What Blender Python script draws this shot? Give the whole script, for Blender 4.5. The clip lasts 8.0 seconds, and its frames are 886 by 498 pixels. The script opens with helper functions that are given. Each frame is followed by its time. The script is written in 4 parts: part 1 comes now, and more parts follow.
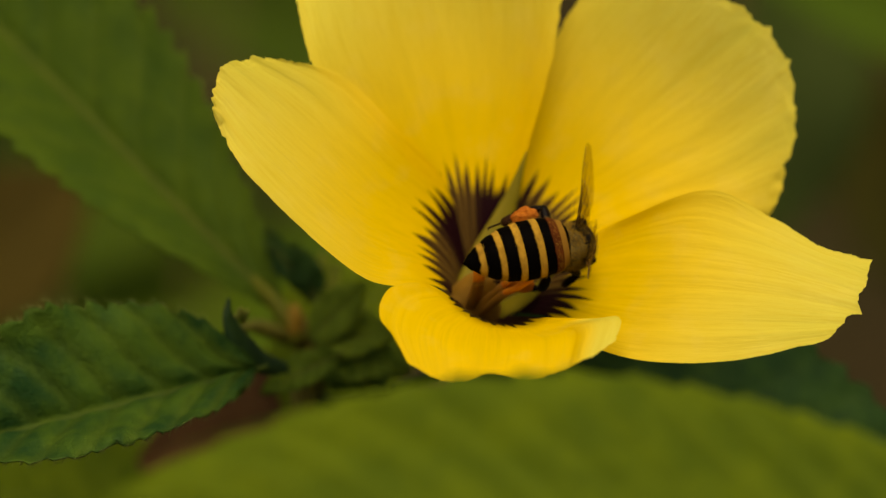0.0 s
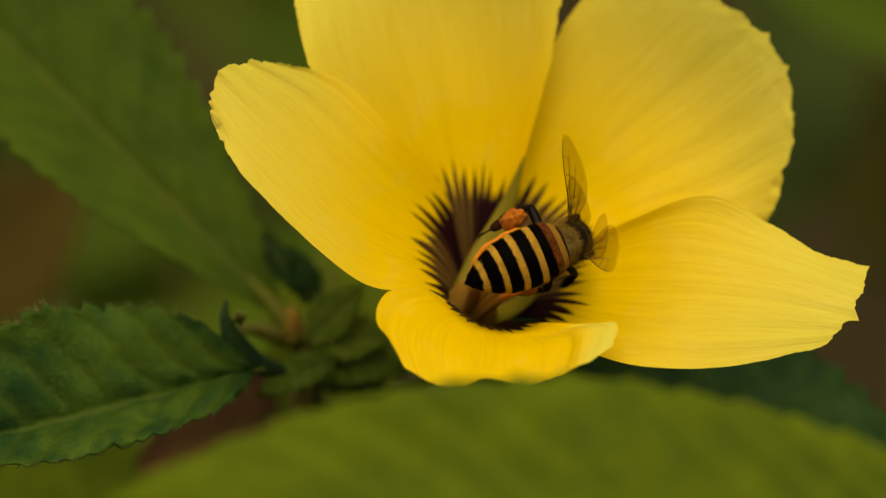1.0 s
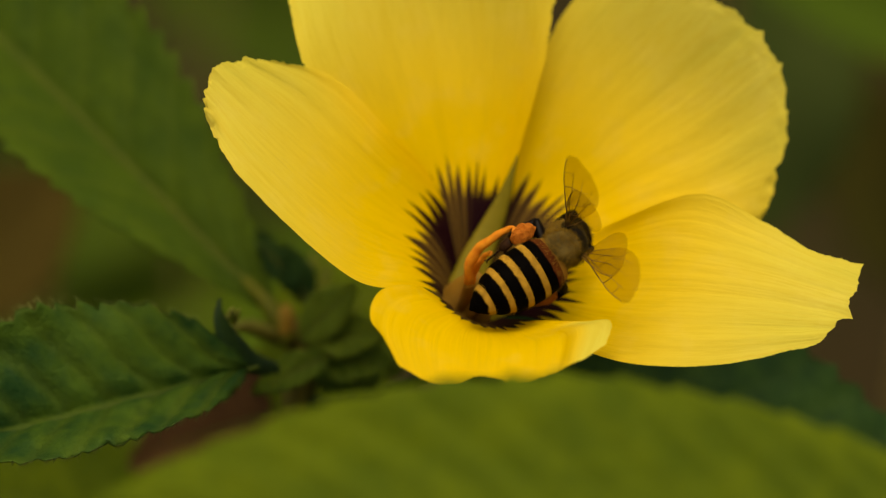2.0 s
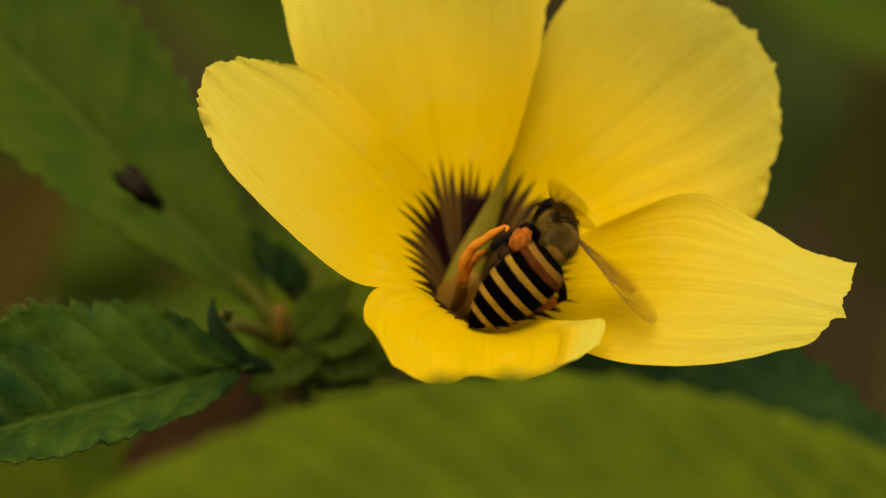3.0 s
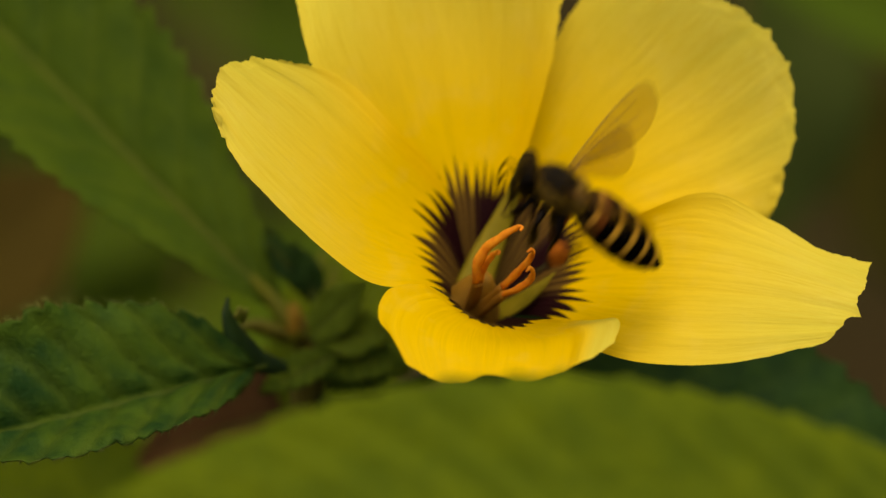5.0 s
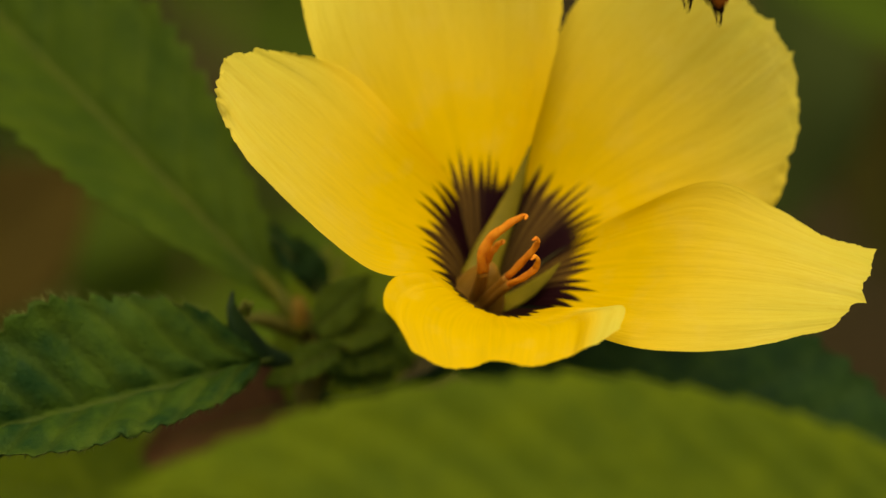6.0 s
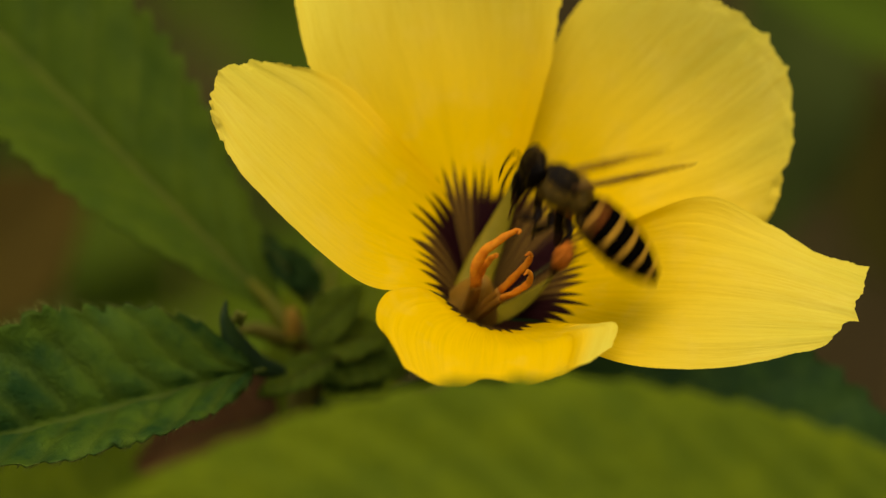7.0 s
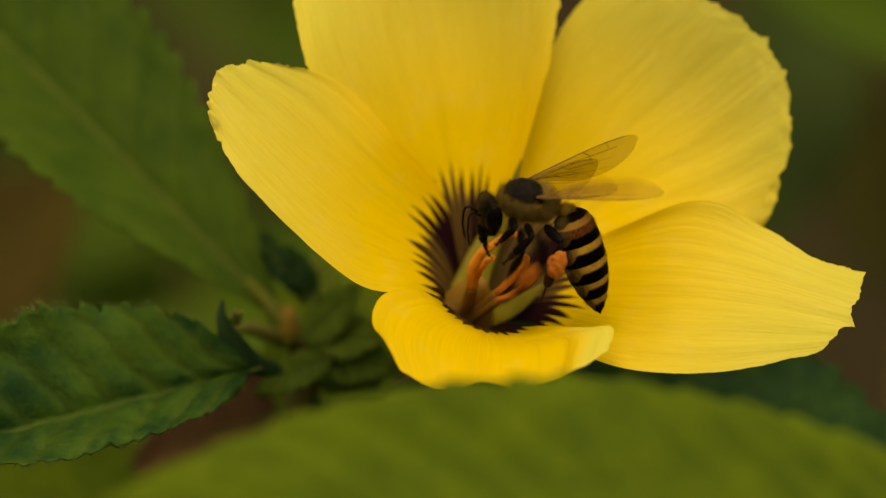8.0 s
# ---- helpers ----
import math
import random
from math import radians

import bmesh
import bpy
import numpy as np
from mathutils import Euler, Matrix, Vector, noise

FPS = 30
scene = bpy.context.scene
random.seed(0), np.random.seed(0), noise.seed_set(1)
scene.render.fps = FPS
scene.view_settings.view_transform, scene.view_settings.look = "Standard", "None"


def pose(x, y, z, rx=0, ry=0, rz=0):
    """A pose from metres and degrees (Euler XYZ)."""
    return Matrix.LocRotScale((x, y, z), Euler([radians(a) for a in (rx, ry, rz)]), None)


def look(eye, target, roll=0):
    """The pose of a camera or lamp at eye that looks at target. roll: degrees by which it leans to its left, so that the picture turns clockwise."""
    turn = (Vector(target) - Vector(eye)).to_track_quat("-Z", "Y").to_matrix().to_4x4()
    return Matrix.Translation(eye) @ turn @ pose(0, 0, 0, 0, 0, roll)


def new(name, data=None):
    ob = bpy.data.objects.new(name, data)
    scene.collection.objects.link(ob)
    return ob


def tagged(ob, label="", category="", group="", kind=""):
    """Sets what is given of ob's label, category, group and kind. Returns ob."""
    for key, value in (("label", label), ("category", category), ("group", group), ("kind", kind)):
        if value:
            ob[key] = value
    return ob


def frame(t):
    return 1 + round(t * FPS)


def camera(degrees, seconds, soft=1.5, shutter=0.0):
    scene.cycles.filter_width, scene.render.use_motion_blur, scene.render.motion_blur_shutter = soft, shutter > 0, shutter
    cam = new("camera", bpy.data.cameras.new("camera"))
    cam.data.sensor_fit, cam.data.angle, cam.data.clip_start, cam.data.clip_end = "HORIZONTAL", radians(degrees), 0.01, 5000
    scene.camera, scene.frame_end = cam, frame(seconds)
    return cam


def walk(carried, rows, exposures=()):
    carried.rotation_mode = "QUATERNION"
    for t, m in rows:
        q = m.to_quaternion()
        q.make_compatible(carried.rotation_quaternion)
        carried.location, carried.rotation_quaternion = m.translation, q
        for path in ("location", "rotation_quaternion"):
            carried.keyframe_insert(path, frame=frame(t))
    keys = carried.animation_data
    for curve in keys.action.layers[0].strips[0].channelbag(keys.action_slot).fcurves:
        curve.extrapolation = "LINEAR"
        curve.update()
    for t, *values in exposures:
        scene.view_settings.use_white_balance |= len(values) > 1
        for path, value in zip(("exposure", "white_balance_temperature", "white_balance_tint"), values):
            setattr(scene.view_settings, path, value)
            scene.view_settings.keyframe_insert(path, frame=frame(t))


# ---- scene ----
# Everything is laid out in millimetres in a plane that faces the lens: x right, y up, z towards the lens.
FAR = 220.0
cam = camera(15, 8.0, soft=1.3, shutter=0.8)
cam.data.dof.use_dof = True
cam.data.dof.focus_distance = 0.217
cam.data.dof.aperture_fstop = 19.0
VIEW = pose(0, 0, 0.5, 55, 0, 0)
PER_MM = 27.07

# how far the view drifts, in 1/27 mm to the right and down
DRIFT = [(0.0, 0, 0), (0.5, 0, 5), (1.0, -5, 4), (1.5, -9, 2), (2.2, -19, 0), (3.0, -27, -1), (3.5, -19, 1), (4.0, -7, 2), (4.5, 0, 0), (5.3, -3, -2), (5.8, -4, -3), (5.9, 0, -5), (6.0, 7, -13), (6.1, 9, -13), (6.2, 1, -9),
         (6.3, 0, -9), (6.4, 7, -12), (6.5, 10, -14), (6.6, -1, -2), (6.7, -25, 10), (6.8, -18, 8), (6.9, -7, 5), (7.0, -5, 5), (7.2, -23, 13), (7.3, -20, 10), (7.4, -13, 6), (7.5, -5, 2), (8.0, -11, 3)]


def drift(t):
    ts = [r[0] for r in DRIFT]
    return np.interp(t, ts, [r[1] for r in DRIFT]), np.interp(t, ts, [r[2] for r in DRIFT])


def eye_at(dx, dy):
    turn_y = math.degrees(math.atan(dx / PER_MM / FAR))
    turn_x = math.degrees(math.atan(dy / PER_MM / FAR))
    return VIEW @ pose(0, 0, FAR / 1000, turn_x, turn_y, 0)


walk(cam, [(t, eye_at(dx, dy)) for t, dx, dy in DRIFT], exposures=[(0.0, 0.68, 8800, 7), (8.0, 0.68, 8800, 7)])

# ---- light: a bright overcast sky and a veiled sun ----
SUN_UP, SUN_ROUND = 80, 200
world = bpy.data.worlds.new("sky")
scene.world = world
world.use_nodes = True
wn = world.node_tree.nodes
sky = wn.new("ShaderNodeTexSky")
sky.sky_type = "NISHITA"
sky.sun_disc = False
sky.sun_elevation, sky.sun_rotation = radians(SUN_UP), radians(SUN_ROUND)
sky.dust_density = 4.0
wn["Background"].inputs["Strength"].default_value = 0.075
world.node_tree.links.new(sky.outputs[0], wn["Background"].inputs["Color"])
sun = new("sun", bpy.data.lights.new("sun", "SUN"))
sun.data.energy, sun.data.angle, sun.data.color = 2.1, radians(50), (1.0, 0.93, 0.82)
sun.matrix_world = look((0.14, -0.08, 1.6), (0, 0, 0.5))


# ---- shorthand ----
def at(x, y, z=0.0):
    """A point of the layout from its place in the lens's field (1/27 mm at the focus) and its height z towards the lens."""
    k = (1 - z / FAR) / PER_MM
    return Vector(((x - 784) * k, (441 - y) * k, z))


def spline(points, s):
    """A smooth curve through the points, s from 0 to 1."""
    n = len(points) - 1
    f = min(max(s, 0), 1) * n
    i = min(int(f), n - 1)
    u = f - i
    p1, p2 = points[i], points[i + 1]
    p0 = points[i - 1] if i else p1 * 2 - p2
    p3 = points[i + 2] if i + 2 <= n else p2 * 2 - p1
    return 0.5 * (2 * p1 + (p2 - p0) * u + (2 * p0 - 5 * p1 + 4 * p2 - p3) * u * u + (3 * p1 - p0 - 3 * p2 + p3) * u ** 3)


def smooth(a, b, x):
    t = min(max((x - a) / (b - a), 0), 1)
    return t * t * (3 - 2 * t)


def link_mesh(name, verts, faces, material, parent=None, label="", uvs=None, slots=None, flat=False):
    """One mesh object from vertices in millimetres, under a thing or a part."""
    me = bpy.data.meshes.new(name)
    me.from_pydata([tuple(v) for v in np.array([tuple(p) for p in verts]) * 0.001], [], faces)
    for m in (material if isinstance(material, (list, tuple)) else [material]):
        me.materials.append(m)
    if uvs is not None:
        layer = me.uv_layers.new(name="UVMap")
        idx = np.empty(len(me.loops), dtype=np.int32)
        me.loops.foreach_get("vertex_index", idx)
        layer.data.foreach_set("uv", np.array(uvs, dtype=np.float32)[idx].ravel())
    if slots is not None:
        me.polygons.foreach_set("material_index", np.array(slots, dtype=np.int32))
    if not flat:
        me.polygons.foreach_set("use_smooth", np.ones(len(me.polygons), dtype=bool))
    me.update()
    ob = new(name, me)
    if parent:
        ob.parent = parent
    if label:
        tagged(ob, label)
    return ob


class Shape:
    """Gathers vertices and faces in millimetres."""

    def __init__(self):
        self.v, self.f, self.m = [], [], []

    def add(self, verts, faces, slot=0):
        k = len(self.v)
        self.v += [Vector(p) for p in verts]
        self.f += [tuple(i + k for i in f) for f in faces]
        self.m += [slot] * len(faces)
        return self

    def tube(self, points, radii, sides=10, slot=0, flatten=1.0, caps=True):
        """A rounded rod along points, with a radius at each."""
        pts = [Vector(p) for p in points]
        n = len(pts)
        verts, faces = [], []
        ref = Vector((0.31, 0.52, 0.79))
        for i, p in enumerate(pts):
            t = (pts[min(i + 1, n - 1)] - pts[max(i - 1, 0)]).normalized()
            a = t.cross(ref).normalized()
            b = t.cross(a)
            for j in range(sides):
                w = 2 * math.pi * j / sides
                verts.append(p + (a * math.cos(w) + b * math.sin(w) * flatten) * radii[i])
        for i in range(n - 1):
            for j in range(sides):
                k = (j + 1) % sides
                faces.append((i * sides + j, i * sides + k, (i + 1) * sides + k, (i + 1) * sides + j))
        if caps:
            faces.append(tuple(range(sides - 1, -1, -1)))
            faces.append(tuple((n - 1) * sides + j for j in range(sides)))
        return self.add(verts, faces, slot)

    def blob(self, centre, size, rows=14, sides=20, slot=0, bumps=0.0, turn=None):
        """An uneven ellipsoid."""
        c, verts, faces = Vector(centre), [], []
        for i in range(rows + 1):
            th = math.pi * i / rows
            for j in range(sides):
                ph = 2 * math.pi * j / sides
                d = Vector((math.sin(th) * math.cos(ph), math.sin(th) * math.sin(ph), math.cos(th)))
                k = 1 + bumps * noise.noise(d * 2.3 + c) if bumps else 1
                p = Vector((d.x * size[0], d.y * size[1], d.z * size[2])) * k
                verts.append(c + (turn @ p if turn else p))
        for i in range(rows):
            for j in range(sides):
                k = (j + 1) % sides
                faces.append((i * sides + j, (i + 1) * sides + j, (i + 1) * sides + k, i * sides + k))
        return self.add(verts, faces, slot)

    def link(self, name, material, parent=None, label=""):
        return link_mesh(name, self.v, self.f, material, parent, label, slots=self.m)


# ---- materials ----
def material(name):
    m = bpy.data.materials.new(name)
    m.use_nodes = True
    return m, m.node_tree.nodes, m.node_tree.links, m.node_tree.nodes["Principled BSDF"]


def put(links, socket, value):
    if isinstance(value, (int, float)):
        socket.default_value = value
    elif isinstance(value, tuple):
        socket.default_value = (*value, 1.0) if len(value) == 3 and len(socket.default_value) == 4 else value
    else:
        links.new(value, socket)


def calc(nodes, links, op, a, b=0.0, c=0.0):
    n = nodes.new("ShaderNodeMath")
    n.operation = op
    for s, v in zip(n.inputs, (a, b, c)):
        put(links, s, v)
    return n.outputs[0]


def ramp01(nodes, links, x, lo, hi):
    n = nodes.new("ShaderNodeMapRange")
    n.interpolation_type = "SMOOTHSTEP"
    for i, v in enumerate((x, lo, hi, 0.0, 1.0)):
        put(links, n.inputs[i], v)
    return n.outputs[0]


def blend(nodes, links, f, a, b):
    n = nodes.new("ShaderNodeMix")
    n.data_type = "RGBA"
    put(links, n.inputs["Factor"], f)
    put(links, n.inputs[6], a)
    put(links, n.inputs[7], b)
    return n.outputs[2]


def grain(nodes, links, scale, where=None, detail=4.0, rough=0.55):
    n = nodes.new("ShaderNodeTexNoise")
    n.inputs["Scale"].default_value = scale
    n.inputs["Detail"].default_value = detail
    n.inputs["Roughness"].default_value = rough
    if where is None:
        where = nodes.new("ShaderNodeTexCoord").outputs["Object"]
    links.new(where, n.inputs["Vector"])
    return n.outputs["Fac"]


def vec(nodes, links, x, y, z=0.0):
    n = nodes.new("ShaderNodeCombineXYZ")
    for s, v in zip(n.inputs, (x, y, z)):
        put(links, s, v)
    return n.outputs[0]


def bump(nodes, links, height, strength, distance, bsdf):
    n = nodes.new("ShaderNodeBump")
    n.inputs["Strength"].default_value = strength
    n.inputs["Distance"].default_value = distance
    put(links, n.inputs["Height"], height)
    links.new(n.outputs[0], bsdf.inputs["Normal"])
    return n


def thin(nodes, links, bsdf, colour, share):
    """Lets part of the light through a petal or leaf."""
    tr = nodes.new("ShaderNodeBsdfTranslucent")
    put(links, tr.inputs["Color"], colour)
    mix = nodes.new("ShaderNodeMixShader")
    put(links, mix.inputs[0], share)
    links.new(bsdf.outputs[0], mix.inputs[1])
    links.new(tr.outputs[0], mix.inputs[2])
    links.new(mix.outputs[0], nodes["Material Output"].inputs["Surface"])


def uv_split(nodes, links):
    sep = nodes.new("ShaderNodeSeparateXYZ")
    links.new(nodes.new("ShaderNodeTexCoord").outputs["UV"], sep.inputs[0])
    return sep.outputs[0], sep.outputs[1]


def petal_material():
    """Yellow petal with radial veins; maroon streaks fringe the throat. UV: across 0..1, along in units of 30 mm."""
    m, n, l, bsdf = material("yellow petal")
    u, v = uv_split(n, l)
    oi = n.new("ShaderNodeObjectInfo").outputs["Random"]
    seed = calc(n, l, "MULTIPLY", oi, 37.0)
    # veins: fine lines along the petal
    fine = grain(n, l, 1.0, vec(n, l, calc(n, l, "MULTIPLY", u, 62.0), calc(n, l, "MULTIPLY", v, 2.2), seed), 3.0)
    wide = grain(n, l, 1.0, vec(n, l, calc(n, l, "MULTIPLY", u, 15.0), calc(n, l, "MULTIPLY", v, 1.6), seed), 2.0)
    spots = grain(n, l, 420.0, None, 3.0)
    cloud = grain(n, l, 75.0, None, 2.0)
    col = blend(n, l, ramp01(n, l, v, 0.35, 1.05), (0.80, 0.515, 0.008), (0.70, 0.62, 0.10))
    col = blend(n, l, calc(n, l, "MULTIPLY", ramp01(n, l, fine, 0.5, 0.75), 0.20), col, (0.62, 0.40, 0.006))
    col = blend(n, l, calc(n, l, "MULTIPLY", ramp01(n, l, wide, 0.5, 0.75), 0.22), col, (0.66, 0.44, 0.01))
    col = blend(n, l, calc(n, l, "MULTIPLY", ramp01(n, l, spots, 0.48, 0.72), 0.09), col, (0.86, 0.70, 0.20))
    col = blend(n, l, calc(n, l, "MULTIPLY", ramp01(n, l, cloud, 0.45, 0.7), 0.18), col, (0.70, 0.50, 0.03))
    mott = grain(n, l, 1.0, vec(n, l, calc(n, l, "MULTIPLY", u, 55.0), calc(n, l, "MULTIPLY", v, 14.0), seed), 4.0, 0.65)
    col = blend(n, l, calc(n, l, "MULTIPLY", ramp01(n, l, mott, 0.42, 0.68), 0.28), col, (0.62, 0.43, 0.02))
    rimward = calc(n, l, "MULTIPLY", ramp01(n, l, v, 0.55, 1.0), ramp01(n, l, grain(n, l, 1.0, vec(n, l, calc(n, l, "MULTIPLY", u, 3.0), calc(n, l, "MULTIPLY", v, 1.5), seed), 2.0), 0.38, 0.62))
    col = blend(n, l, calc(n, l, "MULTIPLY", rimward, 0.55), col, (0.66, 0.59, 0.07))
    # streaks
    wob = grain(n, l, 1.0, vec(n, l, calc(n, l, "MULTIPLY", u, 9.0), calc(n, l, "MULTIPLY", v, 1.0), seed), 1.0)
    ph = calc(n, l, "ADD", calc(n, l, "MULTIPLY", u, 11.0), calc(n, l, "MULTIPLY", wob, 1.3))
    tooth = calc(n, l, "PINGPONG", ph, 0.5)
    tooth = calc(n, l, "MULTIPLY", tooth, 2.0)
    tall = grain(n, l, 1.0, vec(n, l, calc(n, l, "MULTIPLY", u, 10.0), seed, seed), 1.0)
    edge = calc(n, l, "ADD", 0.292, calc(n, l, "MULTIPLY", calc(n, l, "POWER", tooth, 1.1), calc(n, l, "MULTIPLY", tall, 0.15)))
    streak = calc(n, l, "SUBTRACT", 1.0, ramp01(n, l, calc(n, l, "SUBTRACT", v, edge), -0.02, 0.012))
    rims = calc(n, l, "ADD", calc(n, l, "SUBTRACT", 1.0, ramp01(n, l, u, 0.08, 0.22)), ramp01(n, l, u, 0.54, 0.72))
    deep = calc(n, l, "ADD", rims, calc(n, l, "MULTIPLY", ramp01(n, l, tooth, 0.45, 0.8), 0.7))
    dark = blend(n, l, deep, (0.135, 0.074, 0.014), (0.014, 0.0010, 0.0030))
    base = blend(n, l, ramp01(n, l, v, 0.02, 0.14), (0.058, 0.036, 0.008), dark)
    col = blend(n, l, streak, col, base)
    l.new(col, bsdf.inputs["Base Color"])
    bsdf.inputs["Roughness"].default_value = 0.62
    bsdf.inputs["Specular IOR Level"].default_value = 0.12
    h = calc(n, l, "ADD", calc(n, l, "MULTIPLY", fine, 0.7), calc(n, l, "ADD", calc(n, l, "MULTIPLY", spots, 0.4), calc(n, l, "MULTIPLY", mott, 0.8)))
    bump(n, l, h, 0.4, 0.00025, bsdf)
    thin(n, l, bsdf, col, 0.38)
    return m


def leaf_material(name, deep, light, vein, share=0.3, gloss=0.5, broad=0.06, ribs=10.0, shown=0.6):
    """Leaf with a pale midrib, forked side veins and fine hairy grain. UV: across 0..1, along 0..1."""
    m, n, l, bsdf = material(name)
    u, v = uv_split(n, l)
    side = calc(n, l, "ABSOLUTE", calc(n, l, "SUBTRACT", u, 0.5))
    blot = grain(n, l, 130.0, None, 3.0)
    fine = grain(n, l, 900.0, None, 4.0)
    mesh = n.new("ShaderNodeTexVoronoi")
    mesh.feature = "DISTANCE_TO_EDGE"
    mesh.inputs["Scale"].default_value = 2200.0
    l.new(n.new("ShaderNodeTexCoord").outputs["Object"], mesh.inputs["Vector"])
    net = ramp01(n, l, mesh.outputs["Distance"], 0.02, 0.12)
    wob = calc(n, l, "MULTIPLY", calc(n, l, "SUBTRACT", grain(n, l, 60.0, None, 1.0), 0.5), 0.03)
    along = calc(n, l, "ADD", calc(n, l, "SUBTRACT", v, calc(n, l, "MULTIPLY", side, 0.36)), wob)
    cyc = calc(n, l, "PINGPONG", calc(n, l, "MULTIPLY", along, ribs), 0.5)
    lat = calc(n, l, "SUBTRACT", 1.0, ramp01(n, l, cyc, 0.01, broad))
    mid = calc(n, l, "SUBTRACT", 1.0, ramp01(n, l, side, 0.006, 0.026))
    veins = calc(n, l, "MAXIMUM", mid, calc(n, l, "MULTIPLY", lat, 0.55))
    mott = grain(n, l, 420.0, None, 4.0, 0.65)
    col = blend(n, l, ramp01(n, l, calc(n, l, "ADD", calc(n, l, "MULTIPLY", blot, 0.55), calc(n, l, "MULTIPLY", mott, 0.45)), 0.38, 0.62), deep, light)
    col = blend(n, l, calc(n, l, "MULTIPLY", calc(n, l, "SUBTRACT", 1.0, net), 0.10), col, light)
    col = blend(n, l, calc(n, l, "MULTIPLY", ramp01(n, l, fine, 0.5, 0.75), 0.3), col, deep)
    col = blend(n, l, calc(n, l, "MULTIPLY", veins, shown), col, vein)
    l.new(col, bsdf.inputs["Base Color"])
    bsdf.inputs["Roughness"].default_value = gloss
    bsdf.inputs["Specular IOR Level"].default_value = 0.10
    h = calc(n, l, "ADD", calc(n, l, "ADD", calc(n, l, "MULTIPLY", net, 0.15), calc(n, l, "MULTIPLY", mott, 0.6)), calc(n, l, "MULTIPLY", fine, 0.7))
    bump(n, l, h, 0.7, 0.0004, bsdf)
    thin(n, l, bsdf, col, share)
    return m


def plain(name, a, b, scale=300.0, rough=0.5, share=0.0, relief=0.3, depth=0.0002, spec=0.2, metal=0.0):
    """Two tones broken by grain, with relief."""
    m, n, l, bsdf = material(name)
    g = grain(n, l, scale, None, 4.0)
    g2 = grain(n, l, scale * 6, None, 2.0)
    col = blend(n, l, ramp01(n, l, g, 0.3, 0.7), a, b)
    l.new(col, bsdf.inputs["Base Color"])
    bsdf.inputs["Roughness"].default_value = rough
    bsdf.inputs["Specular IOR Level"].default_value = spec
    bsdf.inputs["Metallic"].default_value = metal
    bump(n, l, calc(n, l, "ADD", g, calc(n, l, "MULTIPLY", g2, 0.5)), relief, depth, bsdf)
    if share:
        thin(n, l, bsdf, col, share)
    return m


def ground_material():
    m, n, l, bsdf = material("soil and litter")
    a, b = grain(n, l, 5.0, None, 5.0), grain(n, l, 60.0, None, 5.0)
    col = blend(n, l, ramp01(n, l, a, 0.42, 0.60), (0.022, 0.016, 0.006), (0.022, 0.024, 0.006))
    col = blend(n, l, ramp01(n, l, b, 0.45, 0.7), col, (0.026, 0.018, 0.007))
    l.new(col, bsdf.inputs["Base Color"])
    bsdf.inputs["Roughness"].default_value = 0.95
    bsdf.inputs["Specular IOR Level"].default_value = 0.05
    bump(n, l, b, 0.8, 0.01, bsdf)
    return m


def wing_material():
    """Thin clear membrane with a brown tint."""
    m, n, l, bsdf = material("wing membrane")
    g = grain(n, l, 900.0, None, 3.0)
    put(l, bsdf.inputs["Base Color"], blend(n, l, g, (0.11, 0.056, 0.007), (0.20, 0.115, 0.014)))
    bsdf.inputs["Roughness"].default_value = 0.32
    tr = n.new("ShaderNodeBsdfTransparent")
    tr.inputs["Color"].default_value = (0.97, 0.92, 0.80, 1)
    mix = n.new("ShaderNodeMixShader")
    bsdf.inputs["Specular IOR Level"].default_value = 0.12
    put(l, mix.inputs[0], 0.32)
    l.new(tr.outputs[0], mix.inputs[1])
    l.new(bsdf.outputs[0], mix.inputs[2])
    l.new(mix.outputs[0], n["Material Output"].inputs["Surface"])
    bump(n, l, g, 0.3, 0.0001, bsdf)
    return m


def band_material(name, front, back, split):
    """A ring of the abdomen. UV: 0 at its front rim to 1 at the rear; 0 at the belly to 1 on the back."""
    m, n, l, bsdf = material(name)
    f, up = uv_split(n, l)
    w = calc(n, l, "MULTIPLY", calc(n, l, "SUBTRACT", grain(n, l, 3500.0, None, 3.0), 0.5), 0.14)
    w2 = calc(n, l, "MULTIPLY", calc(n, l, "SUBTRACT", grain(n, l, 500.0, None, 2.0), 0.5), 0.16)
    reach = calc(n, l, "ADD", split, calc(n, l, "MULTIPLY", calc(n, l, "SUBTRACT", 1.0, ramp01(n, l, up, 0.26, 0.52)), (1 - split) * 0.62))
    edge = calc(n, l, "ADD", calc(n, l, "ADD", f, w), w2)
    dark = ramp01(n, l, calc(n, l, "SUBTRACT", edge, reach), -0.05, 0.05)
    g = grain(n, l, 1800.0, None, 4.0)
    tint = [tuple(c * k for c in front) for k in (0.72, 1.15)]
    pale = blend(n, l, ramp01(n, l, g, 0.3, 0.7), tint[0], tint[1])
    # the shade under the belly is put into the pale band's colour
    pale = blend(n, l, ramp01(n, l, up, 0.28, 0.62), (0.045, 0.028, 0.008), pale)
    l.new(blend(n, l, dark, pale, back), bsdf.inputs["Base Color"])
    bsdf.inputs["Roughness"].default_value = 0.6
    bsdf.inputs["Specular IOR Level"].default_value = 0.01
    bump(n, l, g, 0.4, 0.00008, bsdf)
    return m


